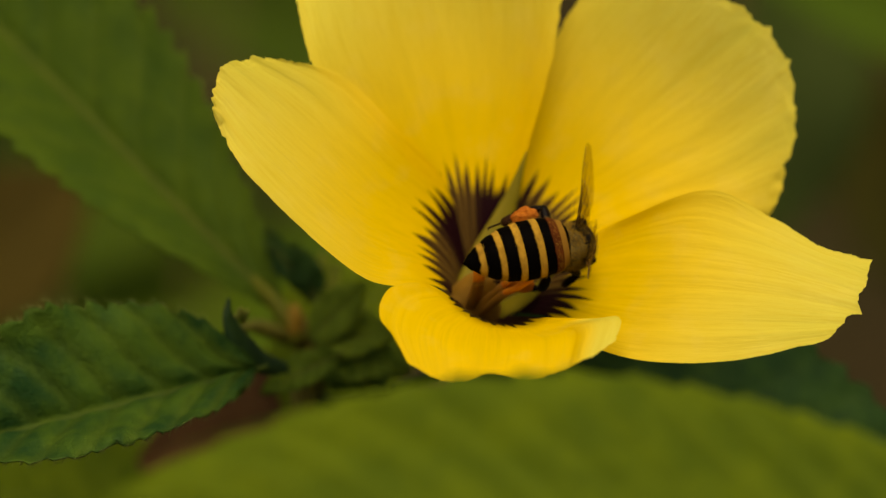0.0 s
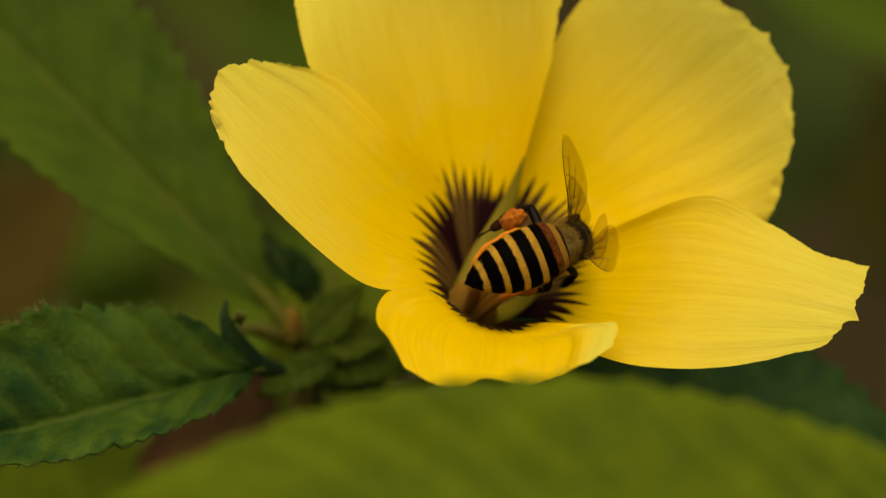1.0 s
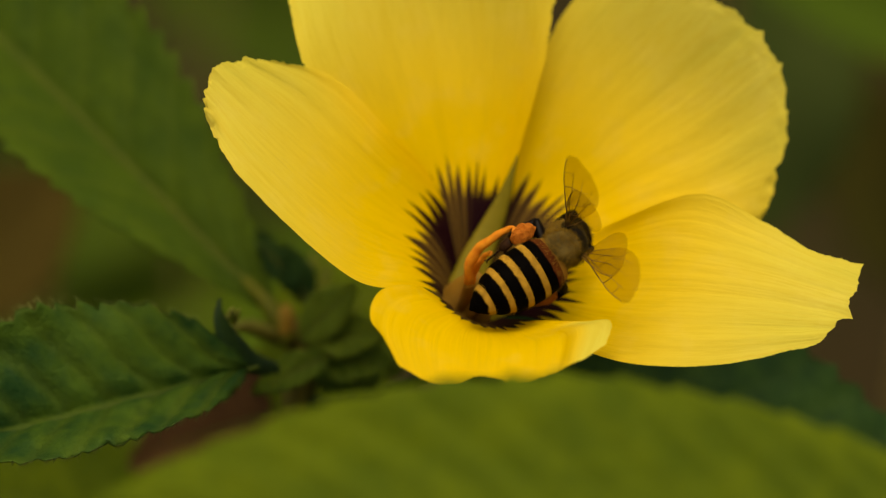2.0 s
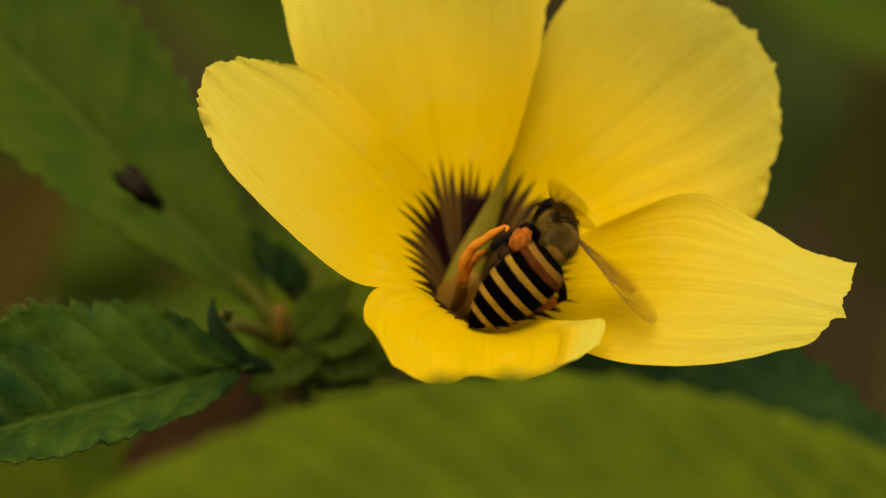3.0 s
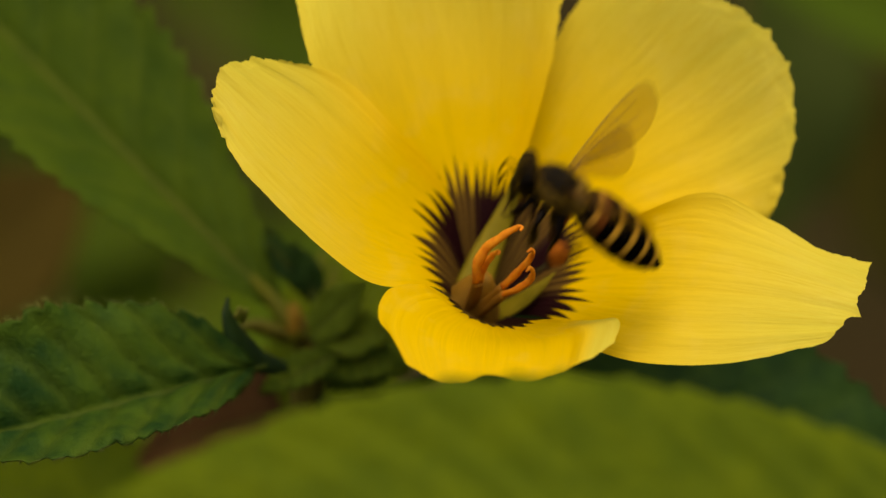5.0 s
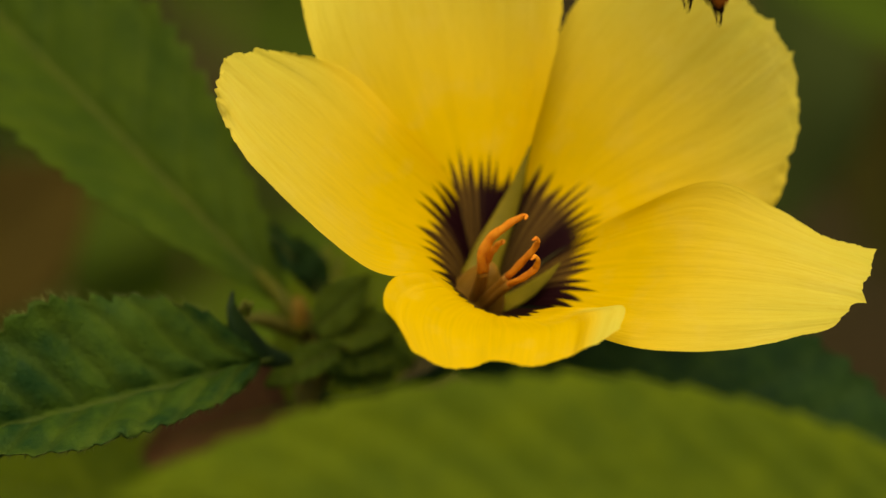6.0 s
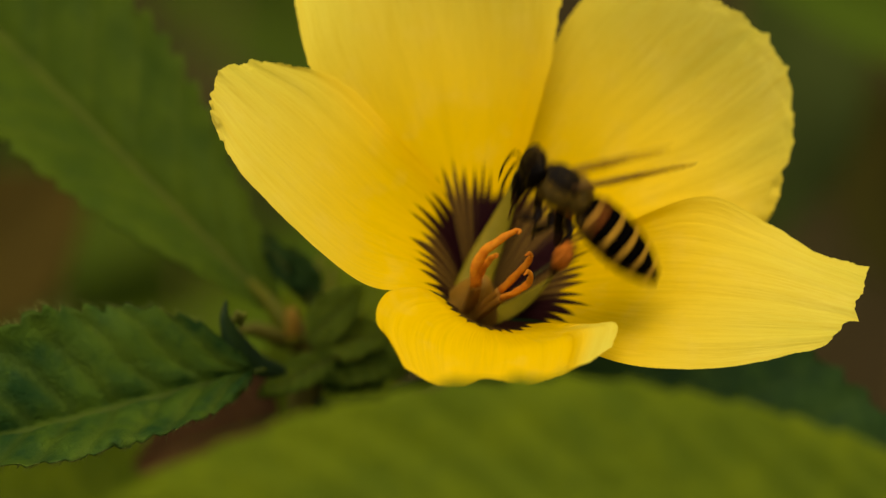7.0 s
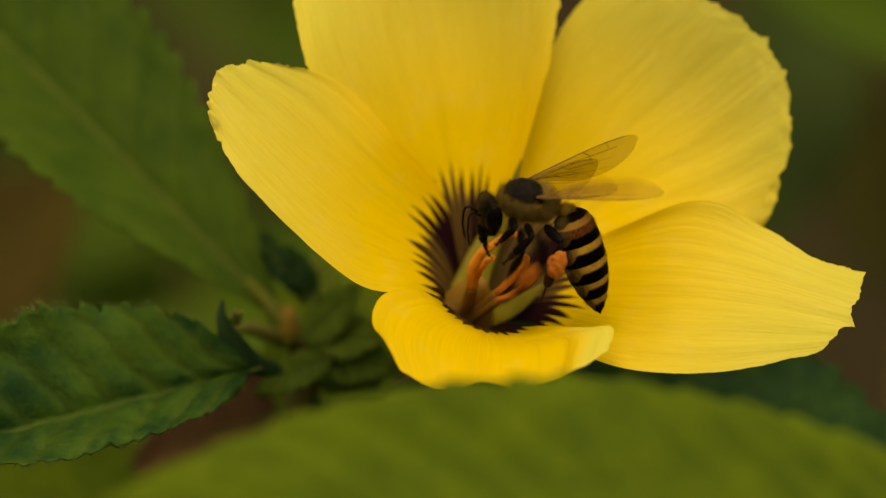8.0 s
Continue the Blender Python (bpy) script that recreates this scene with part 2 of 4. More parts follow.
def thorax_material():
    """Dark grey-green back, tan down on the sides and rear."""
    m, n, l, bsdf = material("thorax skin")
    sep = n.new("ShaderNodeSeparateXYZ")
    l.new(n.new("ShaderNodeTexCoord").outputs["Object"], sep.inputs[0])
    g = grain(n, l, 900.0, None, 4.0)
    w = calc(n, l, "MULTIPLY", calc(n, l, "SUBTRACT", g, 0.5), 0.0012)
    back = ramp01(n, l, calc(n, l, "ADD", sep.outputs[2], w), -0.0001, 0.0005)
    back = calc(n, l, "MULTIPLY", back, ramp01(n, l, calc(n, l, "ADD", sep.outputs[1], w), -0.0013, -0.0008))
    down = blend(n, l, ramp01(n, l, g, 0.35, 0.65), (0.07, 0.048, 0.014), (0.17, 0.12, 0.036))
    skin = blend(n, l, ramp01(n, l, g, 0.35, 0.65), (0.003, 0.0022, 0.0015), (0.008, 0.0062, 0.004))
    l.new(blend(n, l, back, down, skin), bsdf.inputs["Base Color"])
    bsdf.inputs["Roughness"].default_value = 0.7
    bsdf.inputs["Specular IOR Level"].default_value = 0.05
    bump(n, l, g, 0.8, 0.0003, bsdf)
    return m


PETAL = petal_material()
# one leaf in several tones, with sun and flower's shade put into the greens
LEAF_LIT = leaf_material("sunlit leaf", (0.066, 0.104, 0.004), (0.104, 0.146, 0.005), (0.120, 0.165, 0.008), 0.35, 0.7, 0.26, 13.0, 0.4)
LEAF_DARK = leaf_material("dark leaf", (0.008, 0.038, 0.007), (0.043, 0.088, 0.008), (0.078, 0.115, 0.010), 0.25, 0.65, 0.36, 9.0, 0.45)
LEAF_DEEP_SHADED = leaf_material("deep green and shaded leaf", (0.006, 0.026, 0.006), (0.018, 0.048, 0.007), (0.030, 0.060, 0.009), 0.2, 0.65, 0.30, 9.0, 0.3)
LEAF_MID = leaf_material("green leaf", (0.032, 0.067, 0.005), (0.056, 0.097, 0.006), (0.090, 0.122, 0.010), 0.3, 0.65)
SEPAL = plain("pale green sepal", (0.165, 0.138, 0.007), (0.225, 0.178, 0.012), 500, 0.6, 0.3)
TUBE = plain("olive throat", (0.235, 0.122, 0.015), (0.30, 0.152, 0.021), 500, 0.55, 0.35)
ANTHER = plain("orange anther", (0.60, 0.17, 0.015), (0.70, 0.26, 0.022), 1500, 0.75, 0.15)
FILAMENT = plain("brown orange filament", (0.31, 0.142, 0.018), (0.37, 0.165, 0.023), 700, 0.55, 0.3)
TAN_HAIR = plain("tan fur", (0.20, 0.112, 0.016), (0.30, 0.178, 0.028), 1500, 0.9, 0.25, spec=0.05)
STEM = plain("hairy stem", (0.045, 0.055, 0.010), (0.105, 0.065, 0.012), 350, 0.7)
BRACT = plain("green bract", (0.006, 0.024, 0.006), (0.014, 0.040, 0.009), 400, 0.6, 0.2)
BLACK = plain("black chitin", (0.0014, 0.0011, 0.0008), (0.003, 0.0022, 0.0015), 1500, 0.45, 0, 0.25, 0.00005, 0.02)
SOOT = (0.0010, 0.0007, 0.0005)
FIRST_BAND = band_material("black and tan first ring", (0.003, 0.002, 0.001), (0.19, 0.095, 0.016), 0.42)
BROWN_BAND = band_material("reddish brown and black ring", (0.075, 0.020, 0.005), SOOT, 0.42)
TAN_BAND = band_material("tan and black ring", (0.36, 0.195, 0.026), SOOT, 0.34)
GREY_HAIR = plain("greyish tan hair", (0.085, 0.050, 0.009), (0.14, 0.084, 0.016), 1500, 0.9, 0.2, spec=0.05)
FUZZ = thorax_material()
POLLEN = plain("orange pollen", (0.35, 0.090, 0.010), (0.44, 0.130, 0.016), 2500, 0.9, 0, 0.9, 0.0003, 0.1)
EYE_SKIN = plain("dark compound eye", (0.002, 0.0015, 0.0015), (0.004, 0.003, 0.002), 6000, 0.2, 0, 0.3, 0.00003, 0.03)
VEIN = plain("brown wing vein", (0.10, 0.048, 0.014), (0.16, 0.08, 0.025), 1500, 0.5)
WING = wing_material()
SOIL = ground_material()
# one weed leaf in three tones; the fall of light is in the colour
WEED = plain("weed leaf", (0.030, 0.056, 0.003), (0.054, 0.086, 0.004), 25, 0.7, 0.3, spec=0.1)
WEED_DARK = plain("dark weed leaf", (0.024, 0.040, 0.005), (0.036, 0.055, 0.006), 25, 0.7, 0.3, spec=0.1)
WEED_LIT = plain("sunlit weed leaf", (0.040, 0.078, 0.004), (0.065, 0.105, 0.006), 25, 0.7, 0.3, spec=0.1)


# ---- ground ----
def ground():
    verts, faces = [], []
    rings = [0, 0.2, 0.5, 0.9, 1.4, 2.2, 4, 8, 20, 60, 200, 900, 3000]
    for r in rings:
        for j in range(48):
            w = 2 * math.pi * j / 48
            x, y = r * math.cos(w), r * math.sin(w)
            h = 0.03 * noise.noise(Vector((x * 2.2, y * 2.2, 3.0))) if r < 60 else 0
            verts.append((x * 1000, y * 1000, h * 1000))
    for i in range(len(rings) - 1):
        for j in range(48):
            k = (j + 1) % 48
            faces.append((i * 48 + j, i * 48 + k, (i + 1) * 48 + k, (i + 1) * 48 + j))
    g = link_mesh("ground", verts, faces, SOIL)
    return tagged(g, "bare brown soil between the weeds", "ground", kind="structure")


ground()


# ---- leaves ----
def leaf_shape(length, width, fold=0.25, droop=0.1, teeth=18, tooth=0.05, rows=110, cols=36, belly=0.45, pillow=0.25, wave=0.4, seed=0, shear=0.36, ribs=10.0):
    """A serrate, quilted leaf blade: base at the origin, along +y, its upper side to +z. It has a thickness of 0.14 mm."""
    verts, uvs, faces = [], [], []
    for i in range(rows + 1):
        s = i / rows
        w = width * 0.5 * (math.sin(math.pi * s ** (math.log(0.5) / math.log(belly))) ** 0.82 + 0.012)
        for j in range(cols + 1):
            u = 2 * j / cols - 1
            a = abs(u)
            saw = (s * teeth + 0.25 * noise.noise(Vector((s * 9, seed, u)))) % 1.0
            cut = 1 - tooth * (1 - saw) * smooth(0.86, 1.0, a) * min(1, 8 * (1 - s)) * (1.2 + noise.noise(Vector((s * 23, seed + 3, u))))
            x = u * w * cut
            cyc = ((s - a * 0.5 * shear) * ribs + 0.35 * noise.noise(Vector((s * 4, u * 1.5, seed + 5)))) % 1.0
            puff = pillow * (math.sin(math.pi * cyc) ** 0.6) * smooth(0.0, 0.12, a) * (1 - 0.5 * a)
            z = fold * abs(x) - droop * length * s * s + puff + wave * noise.noise(Vector((s * 5, u * 2, seed))) * a
            z += 0.10 * noise.noise(Vector((s * 60, u * 22, seed)))
            verts.append(Vector((x, s * length, z)))
            uvs.append((j / cols, s))
    c = cols + 1
    for i in range(rows):
        for j in range(cols):
            faces.append((i * c + j, i * c + j + 1, (i + 1) * c + j + 1, (i + 1) * c + j))
    k = len(verts)
    verts += [v - Vector((0, 0, 0.14)) for v in verts]
    uvs += uvs[:]
    faces += [tuple(reversed([q + k for q in f])) for f in faces]
    rim = [i * c for i in range(rows + 1)] + [rows * c + j for j in range(1, c)] + [i * c + cols for i in range(rows - 1, -1, -1)] + list(range(cols - 1, 0, -1))
    for a, b in zip(rim, rim[1:] + rim[:1]):
        faces.append((a, b, b + k, a + k))
    return verts, faces, uvs


def aim(base, tip, normal):
    """The pose, in mm, of a blade that runs from base to tip with its upper side along normal."""
    y = (tip - base).normalized()
    z = (normal - y * normal.dot(y)).normalized()
    return Matrix.Translation(base) @ Matrix((y.cross(z), y, z)).transposed().to_4x4()


def mm_pose(m):
    """A layout pose in mm as a pose in metres."""
    return Matrix.Translation(m.translation * 0.001) @ m.to_3x3().to_4x4()


def midrib(ob, length, droop, mat, thick=0.20):
    """The raised rib along a blade."""
    Shape().tube([Vector((0, s * length, 0.02 - droop * length * s * s)) for s in [i / 30 for i in range(-1, 30)]], [thick * (1 - 0.03 * i) for i in range(31)], 8).link("midrib", mat, ob, "pale green midrib")


RIB = plain("pale rib", (0.070, 0.090, 0.010), (0.095, 0.115, 0.016), 500, 0.6, 0.2)


def leaf_part(name, base, tip, normal, width, mat, parent, origin, **kw):
    """A leaf as a part of a plant whose root lies at origin (mm)."""
    length = (tip - base).length
    thick, rib = kw.pop("thick", 0.20), kw.pop("rib", RIB)
    verts, faces, uvs = leaf_shape(length, width, **kw)
    ob = link_mesh(name, verts, faces, mat, parent, uvs=uvs)
    m = aim(base - origin, tip - origin, normal)
    ob.matrix_basis = mm_pose(m)
    midrib(ob, length, kw.get("droop", 0.1), rib, thick)
    return ob


def leaf_hairs(ob, count, reach, seed, mat):
    """Short pale hairs along the rim of a leaf."""
    rnd = random.Random(seed)
    me = ob.data
    pts = [v.co * 1000 for v in me.vertices][: len(me.vertices) // 2]
    cols = 37
    rim = [p for i, p in enumerate(pts) if i % cols in (0, cols - 1)]
    sh = Shape()
    for _ in range(count):
        p = rim[rnd.randrange(len(rim))] + Vector((0, rnd.uniform(-0.15, 0.15), 0))
        d = Vector((math.copysign(1, p.x) * rnd.uniform(0.4, 1), rnd.uniform(0, 0.9), rnd.uniform(-0.3, 0.5))).normalized() * rnd.uniform(0.4, 1) * reach
        q = Vector((0, 0.018, 0.012))
        sh.add([p - q, p + q, p + Vector((0.018, 0, -0.012)), p + d], [(0, 1, 3), (1, 2, 3), (2, 0, 3)])
    return sh.link("hair", mat, ob)


STALK = plain("olive and orange stem", (0.105, 0.100, 0.012), (0.160, 0.105, 0.016), 160, 0.7, 0.2)
PETIOLE = plain("pale olive stalk", (0.075, 0.090, 0.005), (0.105, 0.110, 0.006), 400, 0.65, 0.25)
NODE = plain("orange brown node", (0.21, 0.128, 0.014), (0.26, 0.152, 0.018), 500, 0.7, 0.2)
BUD = plain("olive brown bud", (0.085, 0.090, 0.014), (0.125, 0.118, 0.018), 500, 0.7, 0.2)
STIPULE = plain("pale stipule", (0.20, 0.22, 0.04), (0.28, 0.28, 0.06), 500, 0.6, 0.3)
RIB_LEFT = plain("green rib", (0.030, 0.062, 0.008), (0.055, 0.086, 0.010), 150, 0.7, 0.25)
# tuft greens raised to offset the flower's shade on these leaves
TUFT_BRIGHT = leaf_material("brightened tuft leaf", (0.13, 0.20, 0.022), (0.20, 0.28, 0.030), (0.23, 0.30, 0.034), 0.4, 0.7, 0.2, 8.0)
TUFT = leaf_material("half brightened tuft leaf", (0.080, 0.140, 0.016), (0.135, 0.205, 0.022), (0.16, 0.23, 0.026), 0.35, 0.7, 0.3, 6.0)
RIB_PALE = plain("soft olive rib", (0.045, 0.071, 0.004), (0.067, 0.086, 0.005), 150, 0.7, 0.25)
DULL = plain("dead brown leaf", (0.033, 0.024, 0.005), (0.047, 0.033, 0.006), 60, 0.9, 0.2, spec=0.05)
FADED = plain("faded olive brown leaf", (0.050, 0.046, 0.009), (0.070, 0.061, 0.011), 60, 0.9, 0.2, spec=0.05)
DRY = plain("withered brown leaf", (0.075, 0.034, 0.012), (0.115, 0.056, 0.020), 120, 0.85, 0.2, spec=0.05)
HAIR = plain("pale leaf hair", (0.11, 0.15, 0.03), (0.17, 0.20, 0.05), 500, 0.6, 0.3)


def plant():
    """The shoot behind the flower: stem, leaves, bract and side shoots."""
    origin = at(540, 900, -16)
    root = new("flowering_shrub")
    root.matrix_world = mm_pose(VIEW_MM @ Matrix.Translation(origin))
    tagged(root, "leafy green shrub shoot with serrate leaves beside the flower", "plant")
    # stem goes on down to the soil behind
    down = VIEW.inverted().to_3x3() @ Vector((0.01, 0.05, -1))
    pts = [at(515, 545, -23), at(528, 580, -22.5), at(545, 622, -23), at(558, 680, -23.5), at(540, 900, -24)]
    foot = at(540, 900, -24)
    pts += [foot + down * 120, foot + down * 300, foot + down * 430]
    Shape().tube([spline(pts, i / 40) - origin for i in range(41)], [0.62 + 0.1 * smooth(0, 0.2, i / 40) + 0.5 * i / 40 for i in range(41)], 12).link("stem", STALK, root, "hairy brownish green stem")
    Shape().tube([spline([at(330, 374, -26.4), at(430, 477, -24.2), at(491, 541, -22.2), at(527, 606, -21.8)], i / 20) - origin for i in range(21)], [0.05 + 0.040 * i for i in range(21)], 12).link("leaf_stalk", PETIOLE, root, "pale olive leaf stalk")
    Shape().blob(at(521, 570, -21.4) - origin, (0.55, 1.3, 0.5), 10, 14, bumps=0.3).link("node", NODE, root, "orange brown stem node")
    big = leaf_part("leaf", at(502, 556, -23), at(-330, -296, -33), Vector((0.32, 0.28, 0.90)), 16.5, LEAF_MID, root, origin, fold=0.5, droop=0.05, tooth=0.10, teeth=24, belly=0.52, seed=2, pillow=0.35, thick=0.42, rib=RIB_PALE)
    tagged(big, "broad dull green leaf with a pale midrib")
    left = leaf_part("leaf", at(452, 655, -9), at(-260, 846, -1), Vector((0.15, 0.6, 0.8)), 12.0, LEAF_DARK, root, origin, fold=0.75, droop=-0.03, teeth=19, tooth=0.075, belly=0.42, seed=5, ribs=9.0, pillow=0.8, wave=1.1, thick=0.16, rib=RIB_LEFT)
    tagged(left, "dark green serrate leaf with hairy rim")
    leaf_hairs(left, 800, 0.75, 4, HAIR)
    # the flower's shade on this leaf is put into its deep green
    leaf_part("leaf", at(760, 606, -15), at(1700, 838, -19), Vector((0.05, 0.5, 0.85)), 18.5, LEAF_DEEP_SHADED, root, origin, fold=0.2, droop=0.05, teeth=17, tooth=0.14, seed=9, ribs=9.0, thick=0.1)
    leaf_part("leaf", at(560, 540, -23), at(524, 428, -24), Vector((0.2, 0.3, 0.9)), 2.6, LEAF_DEEP_SHADED, root, origin, fold=0.35, teeth=5, tooth=0.85, rows=120, cols=32, seed=37, wave=0.9)
    leaf_part("leaf", at(600, 628, -17), at(462, 690, -15), Vector((0.0, 0.4, 0.9)), 3.0, TUFT, root, origin, fold=0.3, teeth=6, tooth=0.4, rows=90, cols=24, seed=61, pillow=0.3)
    leaf_part("leaf", at(545, 525, -23), at(466, 402, -24), Vector((0.3, 0.3, 0.9)), 2.6, LEAF_DEEP_SHADED, root, origin, fold=0.35, teeth=6, tooth=0.8, rows=120, cols=32, seed=12, wave=0.9)
    # tuft of small toothed leaves round the node
    leaf_part("leaf", at(552, 612, -25), at(724, 652, -22), Vector((-0.1, 0.55, 0.85)), 6.4, TUFT, root, origin, fold=0.25, teeth=7, tooth=0.4, rows=90, cols=24, seed=53, pillow=0.5)
    for x0, y0, x1, y1, wide, mat, seed in ((556, 606, 700, 582, 3.6, TUFT_BRIGHT, 14), (560, 626, 706, 642, 4.2, TUFT, 17), (570, 646, 692, 690, 3.4, TUFT, 41), (552, 596, 640, 505, 3.4, TUFT_BRIGHT, 19), (556, 632, 640, 676, 2.6, LEAF_MID, 27)):
        leaf_part("leaf", at(x0, y0, -20), at(x1, y1, -17), Vector((0.05, 0.42, 0.9)), wide * 1.15, mat, root, origin, fold=0.1, teeth=6, tooth=0.4, rows=90, cols=24, seed=seed, pillow=0.3)
    for x, y, tx, ty in ((566, 596, 572, 450), (580, 590, 596, 470)):
        Shape().tube([at(x, y, -26) - origin, at((x + tx) / 2 - 4, (y + ty) / 2, -28) - origin, at(tx, ty, -30) - origin], [0.5, 0.42, 0.3], 10).link("leaf_stalk", PETIOLE, root, "pale olive leaf stalk")
    leaf_part("leaf", at(530, 760, -30), at(735, 380, -36), Vector((-0.2, 0.3, 0.9)), 12, LEAF_LIT, root, origin, fold=0.2, teeth=16, seed=31)
    leaf_part("leaf", at(520, 980, -42), at(-160, 820, -50), Vector((-0.1, 0.5, 0.85)), 13, LEAF_LIT, root, origin, fold=0.2, teeth=16, seed=33)
    tagged(leaf_part("leaf", at(560, 720, -30), at(215, 800, -42), Vector((0.0, 0.45, 0.9)), 12, DRY, root, origin, fold=0.3, teeth=14, seed=35), "withered brown leaf")
    # curled bract with a pointed tip
    sh = Shape()
    pts = [at(505, 650, -14), at(462, 640, -11), at(424, 606, -9), at(404, 562, -8), at(405, 528, -8)]
    sh.tube([spline(pts, i / 24) - origin for i in range(25)], [0.09 + 1.0 * math.sin(math.pi * (0.05 + 0.75 * (1 - i / 24) ** 1.2)) ** 1.8 for i in range(25)], 14, flatten=0.5)
    sh.link("bract", BRACT, root, "curled dark green bract with pointed tip")
    for x, y in ((425, 545), (436, 548), (418, 556)):
        Shape().tube([at(x - 6, y + 22, -10) - origin, at(x, y + 6, -9) - origin, at(x + 3, y, -8.5) - origin], [0.2, 0.22, 0.08], 8).link("stipule", STIPULE, root, "pale yellowish green stipule")
    pts = [at(428, 580, -19), at(455, 578, -20), at(490, 590, -21), at(515, 605, -22)]
    Shape().tube([spline(pts, i / 16) - origin for i in range(17)], [0.25 + 0.35 * math.sin(math.pi * i / 18) for i in range(17)], 12).link("bud", BUD, root, "blunt brownish olive side bud")
    return root


VIEW_MM = Matrix.Translation(VIEW.translation * 1000) @ VIEW.to_3x3().to_4x4()
shrub = plant()


def front_leaf():
    """The big leaf close to the lens."""
    base, tip = at(2010, 1002, 36), at(160, 888, 41)
    root = new("leaf")
    root.matrix_world = mm_pose(VIEW_MM @ aim(base, tip, Vector((0.05, 0.45, 0.88))))
    tagged(root, "broad yellowish green serrate leaf below the flower", "leaf")
    length = (tip - base).length
    verts, faces, uvs = leaf_shape(length, 18.3, fold=0.12, droop=0.02, teeth=18, tooth=0.05, belly=0.53, seed=21, ribs=15.0, pillow=0.34, wave=0.6)
    blade = link_mesh("blade", verts, faces, LEAF_LIT, root, uvs=uvs)
    midrib(root, length, 0.02, RIB)
    foot = VIEW_MM.to_3x3().inverted() @ Vector((0.1, 0.02, -1))
    foot = (aim(base, tip, Vector((0.05, 0.45, 0.88))).to_3x3().inverted() @ foot).normalized()
    q = [Vector((0, 0.5, -0.2)), Vector((0, -4, -0.6)), Vector((0, -6, 0)) + foot * 60, Vector((0, -6, 0)) + foot * 250, Vector((0, -6, 0)) + foot * 480]
    Shape().tube([spline(q, i / 30) for i in range(31)], [0.6 + 0.03 * i for i in range(31)], 10).link("stalk", STEM, root, "hairy leaf stalk")
    return root


near_leaf = front_leaf()


# ---- flower ----
FLOWER_BASE = at(846, 560, -11)


def petal(name, label, left, mid, right, parent, seed, frill=0.35, rows=120, cols=96, ripple=0.16, spikes=(), notch=0.0, shift=0.0, pale=1.0, fold=0.0):
    """A petal whose blade is stretched between two rims and a midline, all running from the claw to the tip; frilled at its outer end."""
    L, M, R = ([p - FLOWER_BASE for p in q] for q in (left, mid, right))
    verts, uvs, faces = [], [], []
    grid = {}
    for i in range(rows + 1):
        s = i / rows
        a, b, c = spline(L, s), spline(M, s), spline(R, s)
        nrm = (c - a).cross(spline(M, min(s + 0.02, 1)) - spline(M, max(s - 0.02, 0)))
        nrm = nrm.normalized() if nrm.length > 1e-6 else Vector((0, 0, 1))
        for j in range(cols + 1):
            u = j / cols
            p = a * (2 * (u - 0.5) * (u - 1)) + b * (4 * u * (1 - u)) + c * (2 * u * (u - 0.5))
            e = abs(2 * u - 1)
            out = smooth(0.45, 0.8, s)
            rimness = max(smooth(0.8, 1.0, e), smooth(0.9, 1.0, s))
            f = noise.noise(Vector((p.x * 0.9, p.y * 0.9, seed))) + 0.6 * noise.noise(Vector((p.x * 2.2, p.y * 2.2, seed + 7))) + 0.55 * noise.noise(Vector((p.x * 4.6, p.y * 4.6, seed + 9)))
            away = (p - b) * (1 - smooth(0.9, 1, s)) + (spline(M, 1) - spline(M, 0.9)) * smooth(0.9, 1, s)
            away = away.normalized() if away.length > 1e-6 else Vector((0, 0, 0))
            p = p + away * frill * f * rimness * out * (0.4 + 0.6 * smooth(0.85, 0.97, s))
            p = p + nrm * (ripple * noise.noise(Vector((u * 11 + seed, s * 1.2, seed))) * smooth(0.2, 0.6, s) + 0.18 * frill * f * rimness * out)
            p = p + nrm * 0.03 * noise.noise(Vector((u * 40 + seed, s * 2.5, seed)))
            if notch:
                p = p + Vector((0, notch * (math.exp(-((u - 0.52) / 0.10) ** 2) + 1.6 * smooth(0.86, 1.0, e) - 0.5 * math.exp(-((e - 0.45) / 0.25) ** 2)) * smooth(0.75, 1, s), 0))
            if fold:
                # the corner turns up in a crease and falls away again at its rim
                k = smooth(0.35, 0.7, s)
                p = p + Vector((-0.35, 0.1, 1)) * fold * k * (math.exp(-((u - 0.90) / 0.045) ** 2) - 1.3 * smooth(0.93, 1.0, u))
            grid[i, j] = len(verts)
            verts.append(p)
            v = (p.length + shift) / 30.0
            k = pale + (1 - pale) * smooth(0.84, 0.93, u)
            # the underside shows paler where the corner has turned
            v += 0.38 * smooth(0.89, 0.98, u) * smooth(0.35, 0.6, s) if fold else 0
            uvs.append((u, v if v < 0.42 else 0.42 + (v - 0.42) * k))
    # torn teeth along the rim
    rim = [grid[i, j] for i in range(rows // 2, rows + 1) for j in range(cols + 1) if i == rows or j in (0, cols)]
    for x, y in spikes:
        near = min(rim, key=lambda k: (at(x, y, verts[k].z + FLOWER_BASE.z) - FLOWER_BASE - verts[k]).length)
        here = verts[near].copy()
        pull = at(x, y, here.z + FLOWER_BASE.z) - FLOWER_BASE - here
        if pull.length > 0.6:
            pull *= 0.6 / pull.length
        for k, p in enumerate(verts):
            gap = (p - here).length
            if gap < 0.6:
                verts[k] = p + pull * (1 - gap / 0.6) ** 1.3
    for i in range(rows):
        for j in range(cols):
            faces.append((grid[i, j], grid[i, j + 1], grid[i + 1, j + 1], grid[i + 1, j]))
